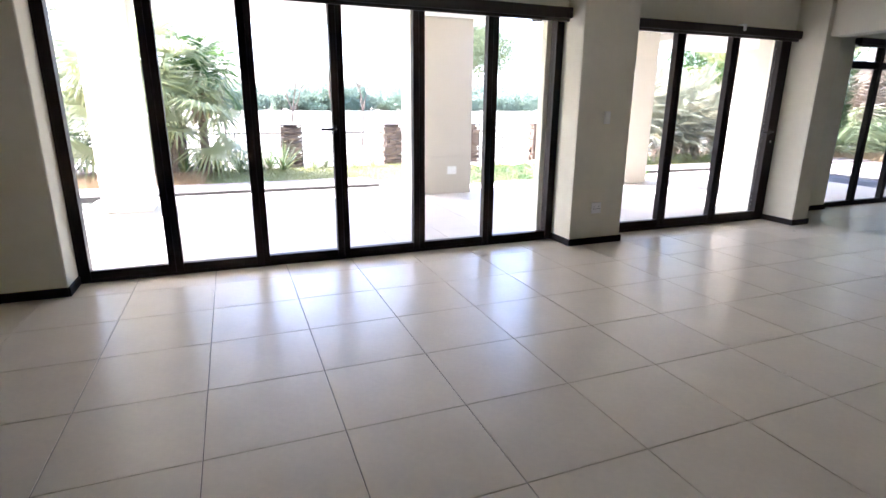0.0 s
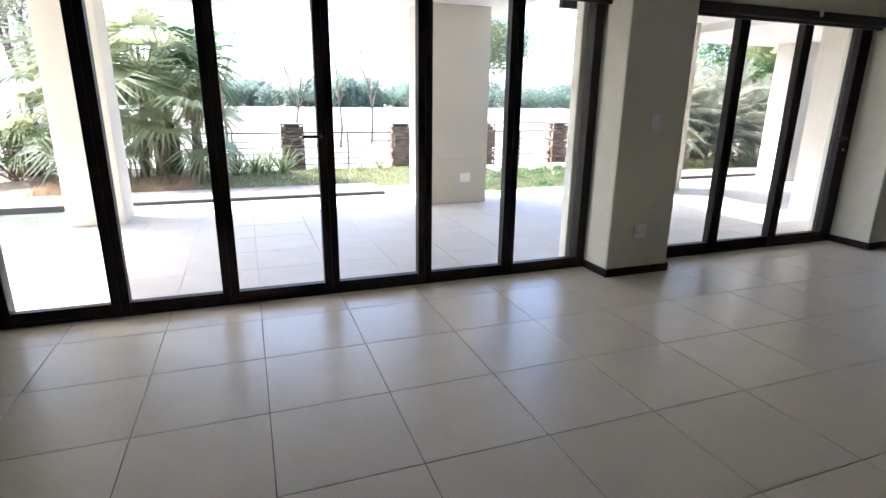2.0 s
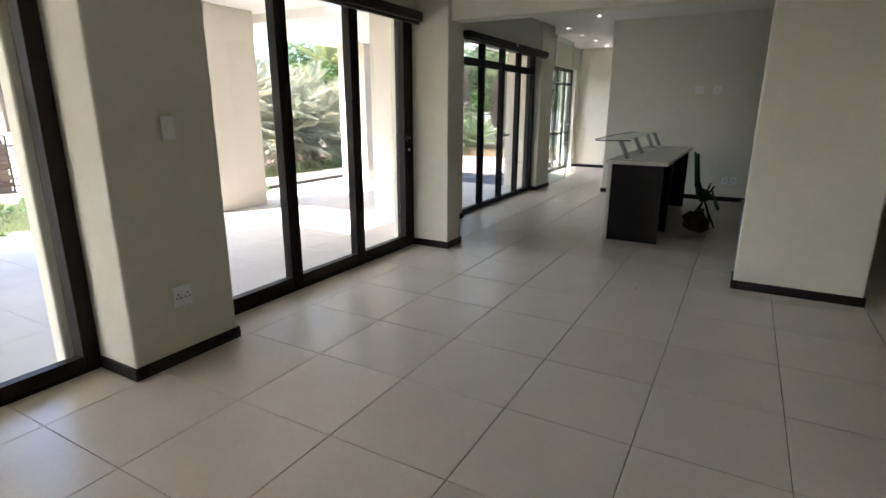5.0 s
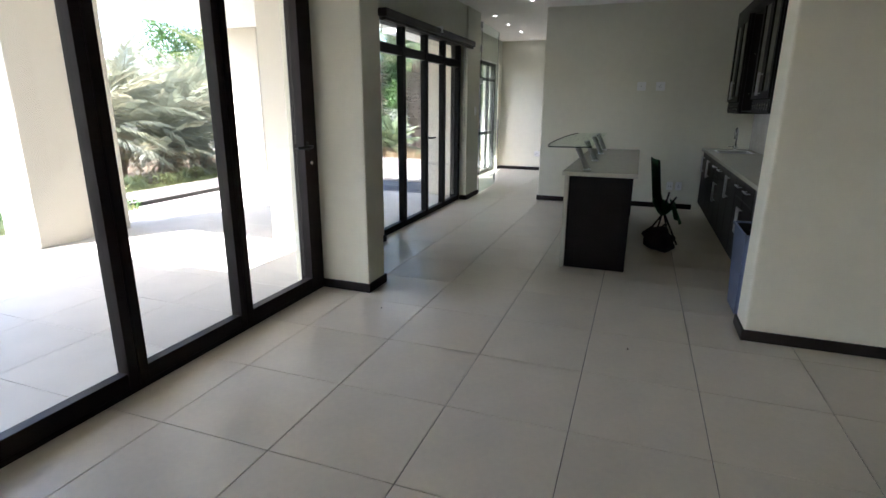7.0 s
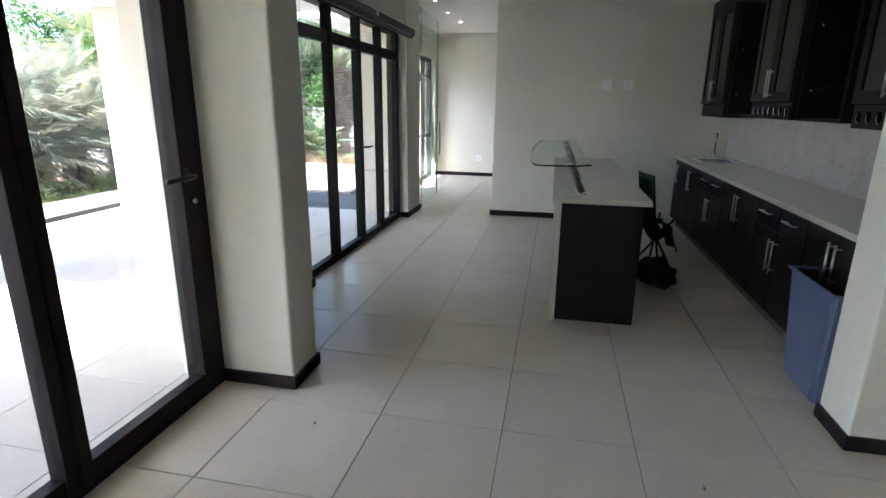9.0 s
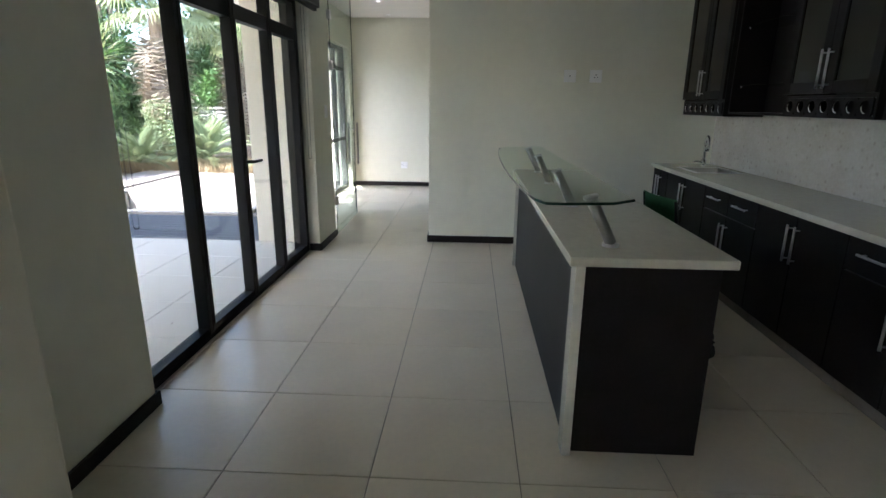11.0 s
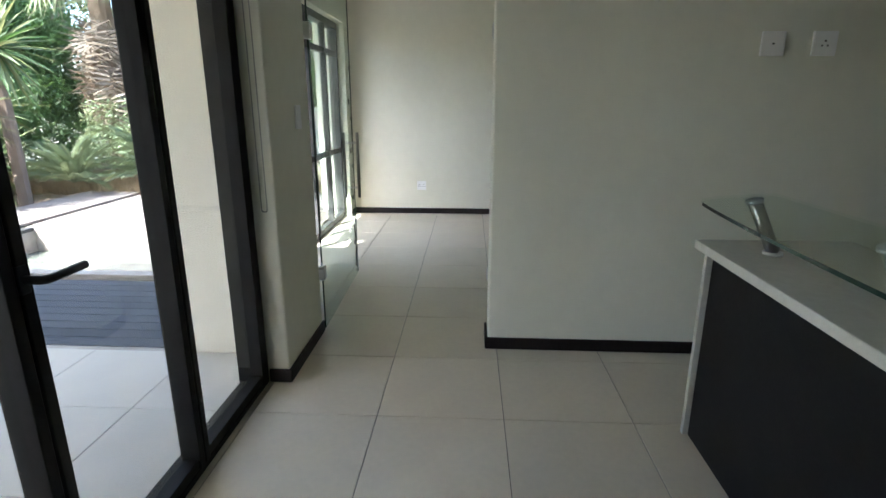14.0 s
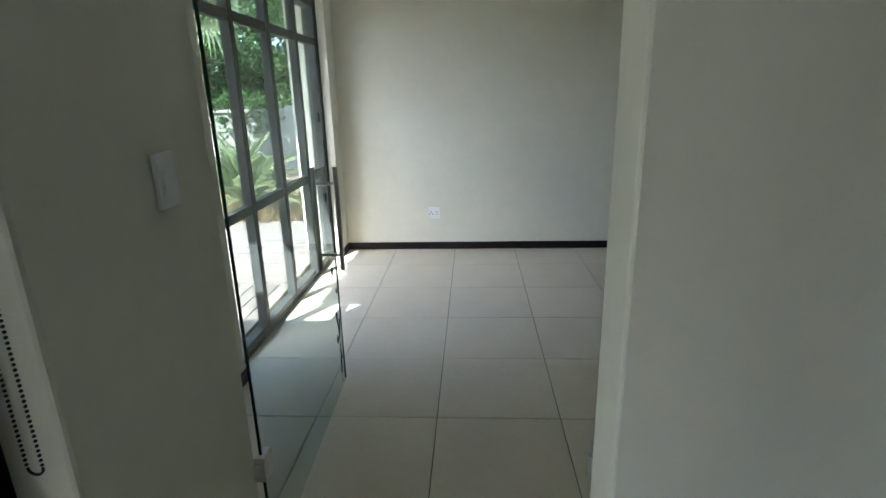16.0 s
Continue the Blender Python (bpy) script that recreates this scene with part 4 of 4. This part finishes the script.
def crown(parent, name, meshes, at, n, lo, hi, seed, scale=(0.85, 1.15), pitch_bias=0.0):
    """Leaves set spirally round a point, from steep inner ones to hanging outer ones."""
    r = random.Random(seed)
    base = Vector(at) - parent.location
    for i in range(n):
        s = (i + 0.5) / n
        pitch = hi + (lo - hi) * s + r.uniform(-8, 8)
        yaw = i * 137.5 + r.uniform(-12, 12)
        k = r.uniform(*scale)
        m = Matrix.Translation(base) @ Euler((r.uniform(-0.3, 0.3), 0, 0)).to_matrix().to_4x4()
        m = Matrix.Translation(base) @ Matrix.Rotation(radians(yaw), 4, 'Z') @ Matrix.Rotation(radians(-pitch), 4, 'Y') @ Matrix.Rotation(r.uniform(-0.5, 0.5), 4, 'X') @ Matrix.Diagonal((k, k, k, 1))
        link_mesh(name, meshes[i % len(meshes)], parent, m)


FEATHER = [feather_frond("frond", 1.25, 0.75, 0.34, 30, LEAF, 0.35, s) for s in (1, 2)]
FEATHER_PALE = [feather_frond("frond", 1.5, 0.55, 0.38, 32, LEAFBLUE, 0.35, s) for s in (3, 4)]
FEATHER_STRAW = [feather_frond("dry_frond", 1.0, 0.5, 0.28, 24, STRAW, 0.2, s) for s in (5,)]
FAN = [fan_frond("frond", 0.65, 0.62, 26, LEAFFAN, s) for s in (6, 7)]
FAN_STRAW = [fan_frond("dry_frond", 0.6, 0.6, 22, THATCH, s) for s in (8,)]
CYCAD = [feather_frond("frond", 0.95, 0.45, 0.20, 34, LEAFPALE, 0.35, s) for s in (9, 10)]
SWORD = [sword_leaf("leaf", 0.62, 0.045, 0.25, LEAFPALE), sword_leaf("leaf", 0.55, 0.04, 0.1, LEAF)]
STRAP = [sword_leaf("leaf", 0.55, 0.028, 0.22, LEAFPALE), sword_leaf("leaf", 0.48, 0.025, 0.35, LEAFLIME), sword_leaf("leaf", 0.6, 0.026, 0.12, LEAF)]


def palm(x, y, height, meshes, n, label, lean=(0, 0), r=0.11, dry=None, ndry=0, lo=-35, hi=80, seed=1, scale=(0.85, 1.15)):
    t = thing("palm_tree", (x, y, -0.1), label, "palm tree")
    top = Vector((x + lean[0], y + lean[1], height))
    part("trunk", trunk_mesh([(x, y, -0.12), (x + lean[0] * 0.3, y + lean[1] * 0.3, height * 0.5), top], r, r * 0.8, seed), BARK, t)
    crown(t, "frond", meshes, top, n, lo, hi, seed, scale)
    if dry:
        rows = 4 if ndry >= 20 else 1
        for k in range(rows):
            crown(t, "dry_frond", dry, top - Vector((0, 0, 0.08 + 0.38 * k)), ndry // rows + 3 * (rows > 1), -92, -55 - 8 * rows, seed + 1 + k, scale)
    return t


def rosette(name, x, y, z, meshes, n, label, category, lo, hi, seed, scale=(0.8, 1.2), group=""):
    t = thing(name, (x, y, z), label, category, group)
    crown(t, "leaf", meshes, (x, y, z), n, lo, hi, seed, scale)
    return t


def leaf_cloud(name, blobs, count, size, mat, seed, elong=2.0):
    """Many small leaves spread through a set of rounded masses, denser towards their skins."""
    g = np.random.default_rng(seed)
    blobs = np.array(blobs, float)
    vol = blobs[:, 3] ** 2
    pick = g.choice(len(blobs), count, p=vol / vol.sum())
    d = g.normal(size=(count, 3))
    d /= np.linalg.norm(d, axis=1)[:, None]
    rad = g.uniform(0.35, 1.08, count) ** 0.6
    c = blobs[pick, :3] + d * rad[:, None] * blobs[pick, 3][:, None] * np.array((1, 1, 0.85))
    u = g.normal(size=(count, 3)) + d * 0.5
    u /= np.linalg.norm(u, axis=1)[:, None]
    v = np.cross(u, g.normal(size=(count, 3)))
    v /= np.linalg.norm(v, axis=1)[:, None]
    s = size * g.uniform(0.6, 1.4, count)[:, None]
    vs = np.stack([c - u * s * elong * 0.5, c + v * s * 0.35, c + u * s * elong * 0.5, c - v * s * 0.35], axis=1).reshape(-1, 3)
    fs = np.arange(count * 4).reshape(-1, 4)
    return flat_mesh(name, vs.tolist(), fs.tolist(), mat)


def shrub(x, y, w, h, count, size, mat, label, seed, elong=2.2):
    r = random.Random(seed)
    t = thing("shrub", (x, y, -0.1), label, "shrub")
    blobs = [(r.uniform(-w, w) * 0.6, r.uniform(-w, w) * 0.45, r.uniform(0.25, 0.8) * h, r.uniform(0.25, 0.42) * min(w, h)) for _ in range(14)]
    link_mesh("foliage", leaf_cloud("foliage", blobs, count, size, mat, seed, elong), t)
    bm = bmesh.new()
    for k in range(6):
        b = blobs[k]
        tube([(0, 0, 0), (b[0] * 0.5, b[1] * 0.5, b[2] * 0.5), (b[0], b[1], b[2])], 0.02, 5, bm, 0.3)
    ob = new("stems", mesh_of("stems", bm, BARK))
    ob.parent = t
    return t


def limb_tree(x, y, h, spread, label, seed, leafy=None, count=0, size=0.1, r0=0.09, depth=3, stem=0.34):
    """A trunk that forks into limbs; with leaves round the twig ends when leafy is a material."""
    r = random.Random(seed)
    t = thing("tree", (x, y, -0.12), label, "tree", "garden trees")
    bm = bmesh.new()
    ends = []

    def grow(p, d, length, rad, k):
        q = p + d * length * 0.5 + Vector((r.uniform(-1, 1), r.uniform(-1, 1), 0)) * length * 0.06
        e = p + d * length
        tube([p, q, e], rad, 6, bm, 0.6)
        if k == 0:
            ends.append(e)
            return
        for _ in range(r.choice((2, 3, 3))):
            nd = (d + Vector((r.uniform(-1, 1), r.uniform(-1, 1), r.uniform(-0.2, 0.6))) * spread).normalized()
            grow(e, nd, length * r.uniform(0.55, 0.85), rad * 0.6, k - 1)
        if k <= 2:
            ends.append(e)
    grow(Vector((0, 0, 0)), Vector((r.uniform(-0.06, 0.06), 0, 1)), h * stem, r0, depth)
    ob = new("trunk", mesh_of("trunk", bm, BARK))
    ob.parent = t
    if leafy:
        blobs = [(e.x, e.y, e.z, h * r.uniform(0.09, 0.15)) for e in ends]
        link_mesh("crown", leaf_cloud("crown", blobs, count, size, leafy, seed), t)
    return t


# beyond the terrace in front of the folding doors
palm(-0.30, 12.0, 1.95, FEATHER, 34, "small green feather palm with hanging dry fronds", r=0.09, dry=FEATHER_STRAW, ndry=12, seed=11, scale=(0.75, 1.0))
for k, (px, py, ph, ln) in enumerate(((-1.50, 11.6, 1.25, (-0.35, 0)), (-1.25, 11.8, 1.75, (0.2, 0.1)), (-1.75, 12.1, 0.8, (-0.4, 0.2)), (-0.95, 11.7, 0.9, (0.25, 0.0)))):
    palm(px, py, ph, FAN, 19, "multi-stemmed pale fan palm in the garden bed", ln, 0.085, seed=20 + k, lo=-40, scale=(1.1, 1.6))
shrub(-3.3, 12.2, 1.3, 1.5, 5000, 0.035, LEAF, "dense dark green rounded shrub", 31)
shrub(-5.6, 11.6, 1.5, 1.9, 5000, 0.04, LEAF, "dense dark green rounded shrub", 32)
limb_tree(-3.6, 14.2, 5.2, 0.75, "airy grey-green tree behind the shrubs", 33, LEAFBLUE, 9000, 0.05)
limb_tree(-6.5, 15.0, 6.0, 0.75, "airy grey-green tree behind the shrubs", 34, LEAFBLUE, 9000, 0.06)
for k in range(15):
    x = (-0.75, -0.45, -0.1, 0.35, 0.7, 1.0, 1.25, 1.95, 2.3, 3.4, 4.2, -1.1, 0.85, 0.5, 2.9)[k]
    rosette("strap_leaf_plant", x, 12.35 + 0.3 * math.sin(k * 1.7), -0.06, STRAP, 34, "clump of upright green strap leaves by the fence", "plant", 30, 84, 40 + k, (0.85, 1.45) if k < 7 else (0.4, 0.75), "strap-leaf clumps")
for k, (bx, bh, sd) in enumerate(((0.1, 4.2, 51), (2.1, 3.8, 52), (3.6, 4.4, 53), (4.9, 3.6, 56))):
    limb_tree(bx, 17.0 + k, bh, 0.42, "thin bare young tree beyond the fence", sd, r0=0.045, depth=4)
limb_tree(18.2, 42.0, 17.0, 1.0, "spreading pale green tree in the dry field", 57, LEAFPALE, 24000, 0.12, 0.28, 4, 0.15)

# seen through the second folding door
for k, (px, py, ph) in enumerate(((9.9, 11.4, 0.9), (10.7, 11.6, 1.2), (11.2, 11.1, 0.5), (10.2, 12.2, 1.5), (11.9, 11.6, 0.9), (12.8, 11.9, 1.2), (12.4, 11.2, 0.6), (13.5, 11.5, 0.8))):
    palm(px, py, ph, FEATHER_PALE, 34, "bushy grey-green feather palm in the garden bed", (0.1, 0), 0.1, seed=60 + k, lo=-30, hi=82, dry=FEATHER_STRAW, ndry=6)
palm(14.6, 12.6, 2.3, [feather_frond("frond", 1.3, 0.5, 0.4, 26, LEAFLIME, 0.4, 12)], 30, "bright green feather palm behind the bushes", seed=66)
for k in range(9):
    shrub(9.7 + 0.42 * k, 10.35 + 0.1 * math.sin(k * 2), 0.32, 0.34, 700, 0.03, LEAFLIME if k % 3 else LEAFPALE, "low yellow-green groundcover shrub", 70 + k)

# behind the pool
for k, (bx, by, bw, bh) in enumerate(((23.3, 7.2, 1.9, 3.6), (23.4, 9.4, 1.9, 3.8), (23.3, 5.2, 1.7, 3.4), (23.5, 11.4, 1.9, 3.6))):
    shrub(bx, by, bw, bh, 12000, 0.085, LEAF if k % 2 else LEAFPALE, "dense tall hedge shrub behind the garden wall", 500 + k)
YUCCA = [sword_leaf("leaf", 0.62, 0.055, 0.10, LEAFPALE), sword_leaf("leaf", 0.58, 0.05, 0.25, LEAF), sword_leaf("leaf", 0.66, 0.055, 0.18, LEAFLIME)]
for k, (x, y, z, n) in enumerate(((15.6, 10.0, 2.10, 120), (15.0, 10.25, 1.25, 100), (14.7, 10.35, 0.75, 80), (16.4, 11.0, 1.3, 90), (15.9, 10.7, 0.6, 80))):
    y_ = rosette("yucca", x, y, z, YUCCA, n, "spiky bright green yucca head on a rough stem", "yucca", -65, 88, 81 + k, (1.0, 1.4), "yuccas behind the pool")
    part("trunk", trunk_mesh([(x + 0.15, y + 0.1, -0.1), (x, y, z)], 0.09, 0.07, 3 + k), BARK, y_)
palm(18.2, 10.2, 3.3, FAN, 30, "tall fan palm with a thatch of dry fronds", r=0.2, dry=FAN_STRAW, ndry=24, seed=84, scale=(0.9, 1.3))
palm(19.6, 9.1, 3.0, FAN, 30, "tall fan palm with a thatch of dry fronds", r=0.2, dry=FAN_STRAW, ndry=20, seed=85, scale=(0.9, 1.2))
shrub(18.2, 9.95, 0.95, 1.75, 9000, 0.04, LEAFPALE, "dense pale-leaved flowering shrub", 86, 1.6)
shrub(20.0, 11.6, 1.6, 2.4, 6000, 0.05, LEAF, "tall dark green garden shrub", 87)
shrub(17.4, 11.8, 1.5, 2.3, 6000, 0.05, LEAF, "tall dark green garden shrub", 88)
shrub(20.6, 13.4, 2.0, 3.6, 8000, 0.06, LEAF, "tall dark green garden shrub", 89)
for k, (bx, by, bw, bh) in enumerate(((15.4, 12.6, 1.8, 3.2), (18.8, 13.0, 2.0, 4.4), (23.9, 8.6, 2.0, 5.2), (24.0, 11.6, 2.0, 5.2), (23.9, 6.0, 2.0, 5.0), (16.9, 14.2, 2.2, 4.6))):
    shrub(bx, by, bw, bh, 8000, 0.07, LEAF, "tall dark green screening shrub", 400 + k)
rosette("cycad", 17.3, 8.95, 0.22, CYCAD, 34, "arching bright green cycad in the bed", "cycad", 0, 75, 90, (0.9, 1.2))
rosette("cycad", 17.0, 7.0, 0.2, CYCAD, 30, "arching bright green cycad in the bed", "cycad", 0, 75, 92, (0.8, 1.1))
rosette("cycad", 16.6, 10.0, 0.2, CYCAD, 30, "arching bright green cycad in the bed", "cycad", 0, 70, 91, (0.7, 1.0))
limb_tree(21.5, 15.5, 6.5, 0.7, "leafy green tree behind the garden wall", 93, LEAF, 12000, 0.08, 0.16, 4)
# Two trees added to cut the sky light that reaches the end room
limb_tree(18.9, 15.6, 8.0, 0.7, "tall leafy green tree added behind the pool garden", 96, LEAF, 14000, 0.09, 0.16, 4)
limb_tree(21.0, 13.0, 7.5, 0.7, "tall leafy green tree added behind the pool garden", 97, LEAF, 14000, 0.09, 0.16, 4)
limb_tree(24.5, 10.5, 6.5, 0.7, "leafy green tree behind the garden wall", 94, LEAF, 12000, 0.08, 0.16, 4)


def tuft_field(name, x0, x1, y0, y1, n, h, mat, label, seed, z=-0.04):
    """Loose grass blades as one mass."""
    g = np.random.default_rng(seed)
    p = np.stack([g.uniform(x0, x1, n), g.uniform(y0, y1, n), np.full(n, z)], 1)
    a = g.uniform(0, math.tau, n)
    w = np.stack([np.cos(a), np.sin(a), np.zeros(n)], 1) * 0.006
    t = np.stack([g.normal(0, 0.35, n), g.normal(0, 0.35, n), np.ones(n)], 1) * (h * g.uniform(0.5, 1.2, n))[:, None]
    vs = np.stack([p - w, p + w, p + t * 0.6 + w * 0.7, p + t], 1).reshape(-1, 3)
    fs = np.arange(n * 4).reshape(-1, 4)
    tagged(new(name, flat_mesh(name, vs.tolist(), fs.tolist(), mat)), label, "grass", kind="stuff")


tuft_field("lawn_grass", -0.6, 4.3, 9.9, 12.6, 16000, 0.05, LEAFLIME, "short green lawn grass", 101)
tuft_field("groundcover", 4.2, 8.6, 8.7, 11.0, 16000, 0.10, LEAFPALE, "low tufted green and yellow groundcover", 102)
tuft_field("groundcover", 4.2, 8.6, 8.7, 11.0, 9000, 0.08, LEAFLIME, "low tufted green and yellow groundcover", 103)
tuft_field("dry_grass", -2.6, -0.3, 10.0, 11.6, 5000, 0.13, STRAW, "loose dry straw-coloured grass", 104, -0.02)
tuft_field("dry_grass", 16.6, 18.4, 6.2, 11.5, 11000, 0.24, STRAW, "straw-coloured grass border behind the pool", 105, -0.02)
tuft_field("dry_grass", 8.5, 14, 9.96, 10.3, 3000, 0.1, LEAFLIME, "short yellow-green grass border", 106, -0.02)

mounds = []
rm = random.Random(77)
for k in range(150):
    mounds.append((rm.uniform(4.3, 8.8), rm.uniform(8.75, 11.4), -0.03, rm.uniform(0.07, 0.17)))
for lab, mt, sd in (("low mounded pale green groundcover plants", LEAFPALE, 301), ("low mounded yellow-green groundcover plants", LEAFLIME, 302), ("low mounded dark groundcover plants", LEAF, 303)):
    tagged(new("groundcover", leaf_cloud("groundcover", mounds[sd % 3::3], 6000, 0.035, mt, sd, 2.5)), lab, "groundcover", kind="stuff")

# far tree line across the field
far_meshes = []
for s in range(4):
    r = random.Random(200 + s)
    blobs = [(r.uniform(-4, 4), r.uniform(-3, 3), r.uniform(0.6, 5.4), r.uniform(1.3, 2.3)) for _ in range(20)]
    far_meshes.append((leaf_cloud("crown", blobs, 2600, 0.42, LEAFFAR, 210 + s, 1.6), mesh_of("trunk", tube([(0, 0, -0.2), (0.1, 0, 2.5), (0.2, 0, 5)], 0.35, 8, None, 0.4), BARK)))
r = random.Random(9)
for k in range(110):
    x = -75 + k * 2.6 + r.uniform(-2, 2)
    y = 128 + r.uniform(-7, 9) - 0.0 * x
    t = thing("tree", (x, y, -0.15), "distant rounded green tree across the field", "tree", "distant tree line")
    s = r.uniform(0.6, 1.05) * (1.35 if k % 17 == 5 else 1)
    t.scale = (s, s, s)
    t.rotation_euler = (0, 0, r.uniform(0, 6))
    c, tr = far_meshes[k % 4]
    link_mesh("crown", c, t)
    link_mesh("trunk", tr, t)


for cx, cy, cz in ((6.45, 3.88, 0), (6.38, 2.165, 0), (9.2, 5.2, 0), (9.84, 5.3, 0), (11.05, 6.01, 0)):
    lf = thing("dry_leaf", (cx, cy, cz), "tiny curled dry leaf lying on the tiles", "leaf", "dry leaves on the tiles")
    bm = bmesh.new()
    pts = [bm.verts.new((cx + a, cy + b, 0.002 + c)) for a, b, c in ((-0.014, 0, 0.004), (0, 0.006, 0), (0.014, 0.002, 0.008), (0.002, -0.007, 0.001))]
    bm.faces.new(pts)
    bmesh.ops.solidify(bm, geom=bm.faces[:], thickness=0.001)
    part("blade", bm, BARK, lf)


# ---- floor tiles, last ----
T = 0.6
GAP = 0.0019


def tile_mesh(w, d, mat):
    bm = bmesh.new()
    e = 0.0015
    lo = [bm.verts.new((sx * (w / 2 - GAP), sy * (d / 2 - GAP), -0.010)) for sx, sy in ((-1, -1), (1, -1), (1, 1), (-1, 1))]
    md = [bm.verts.new((sx * (w / 2 - GAP), sy * (d / 2 - GAP), -e)) for sx, sy in ((-1, -1), (1, -1), (1, 1), (-1, 1))]
    hi = [bm.verts.new((sx * (w / 2 - GAP - e), sy * (d / 2 - GAP - e), 0)) for sx, sy in ((-1, -1), (1, -1), (1, 1), (-1, 1))]
    bm.faces.new(hi)
    for a, b in ((lo, md), (md, hi)):
        for k in range(4):
            bm.faces.new((a[k], a[(k + 1) % 4], b[(k + 1) % 4], b[k]))
    return mesh_of("tile", bm, mat)


CACHE = {}


def tile_at(parent, x0, x1, y0, y1, mat, z=0.0):
    key = (round(x1 - x0, 3), round(y1 - y0, 3), mat.name)
    if key not in CACHE:
        CACHE[key] = tile_mesh(x1 - x0, y1 - y0, mat)
    o = new("tile", CACHE[key])
    o.parent = parent
    o.location = ((x0 + x1) / 2, (y0 + y1) / 2, z)


floor = structure("floor", boxes(((-6.2, -4.4, -0.30), (7.0, 4.68, -0.005)), ((7.0, -4.4, -0.30), (11.85, 4.94, -0.005)), ((11.85, -1.2, -0.30), (15.74, 5.47, -0.005))), GROUT, "large beige porcelain floor tiles with thin dark joints", "floor")
terrace = structure("terrace", boxes(((-1.74, 4.68, -0.25), (7.0, 8.918, -0.005)), ((7.0, 4.94, -0.25), (11.448, 8.918, -0.005))), GROUT_OUT, "pale square terrace floor tiles", "terrace")


def back(x):
    return 4.68 if x < 6.9 else (4.94 if x < 11.7 else 5.46)


rest = bmesh.new()
for i in range(-10, 26):
    for j in range(-7, 10):
        x0, x1 = i * T, min((i + 1) * T, 15.52)
        y0, y1 = j * T, min((j + 1) * T, back(i * T + 0.3))
        if y1 - y0 < 0.03 or x1 - x0 < 0.03:
            continue
        if -1.3 < x0 and y0 > 0.5 and not (x0 > 11.3 and y0 < 2.2):
            tile_at(floor, x0, x1, y0, y1, TILE)
        else:
            add_box(rest, (x0 + GAP, y0 + GAP, -0.010), (x1 - GAP, y1 - GAP, 0))
tagged(part("tile_field", rest, TILE, floor), "beige porcelain floor tiles further back", kind="stuff")
for i in range(-3, 19):
    for j in range(7, 15):
        x0, x1 = max(i * T, -1.74), min((i + 1) * T, 11.445)
        y0, y1 = max(j * T, back(i * T + 0.3)), min((j + 1) * T, 8.915)
        if y1 - y0 > 0.03 and x1 - x0 > 0.03:
            tile_at(terrace, x0, x1, y0, y1, OUTTILE)
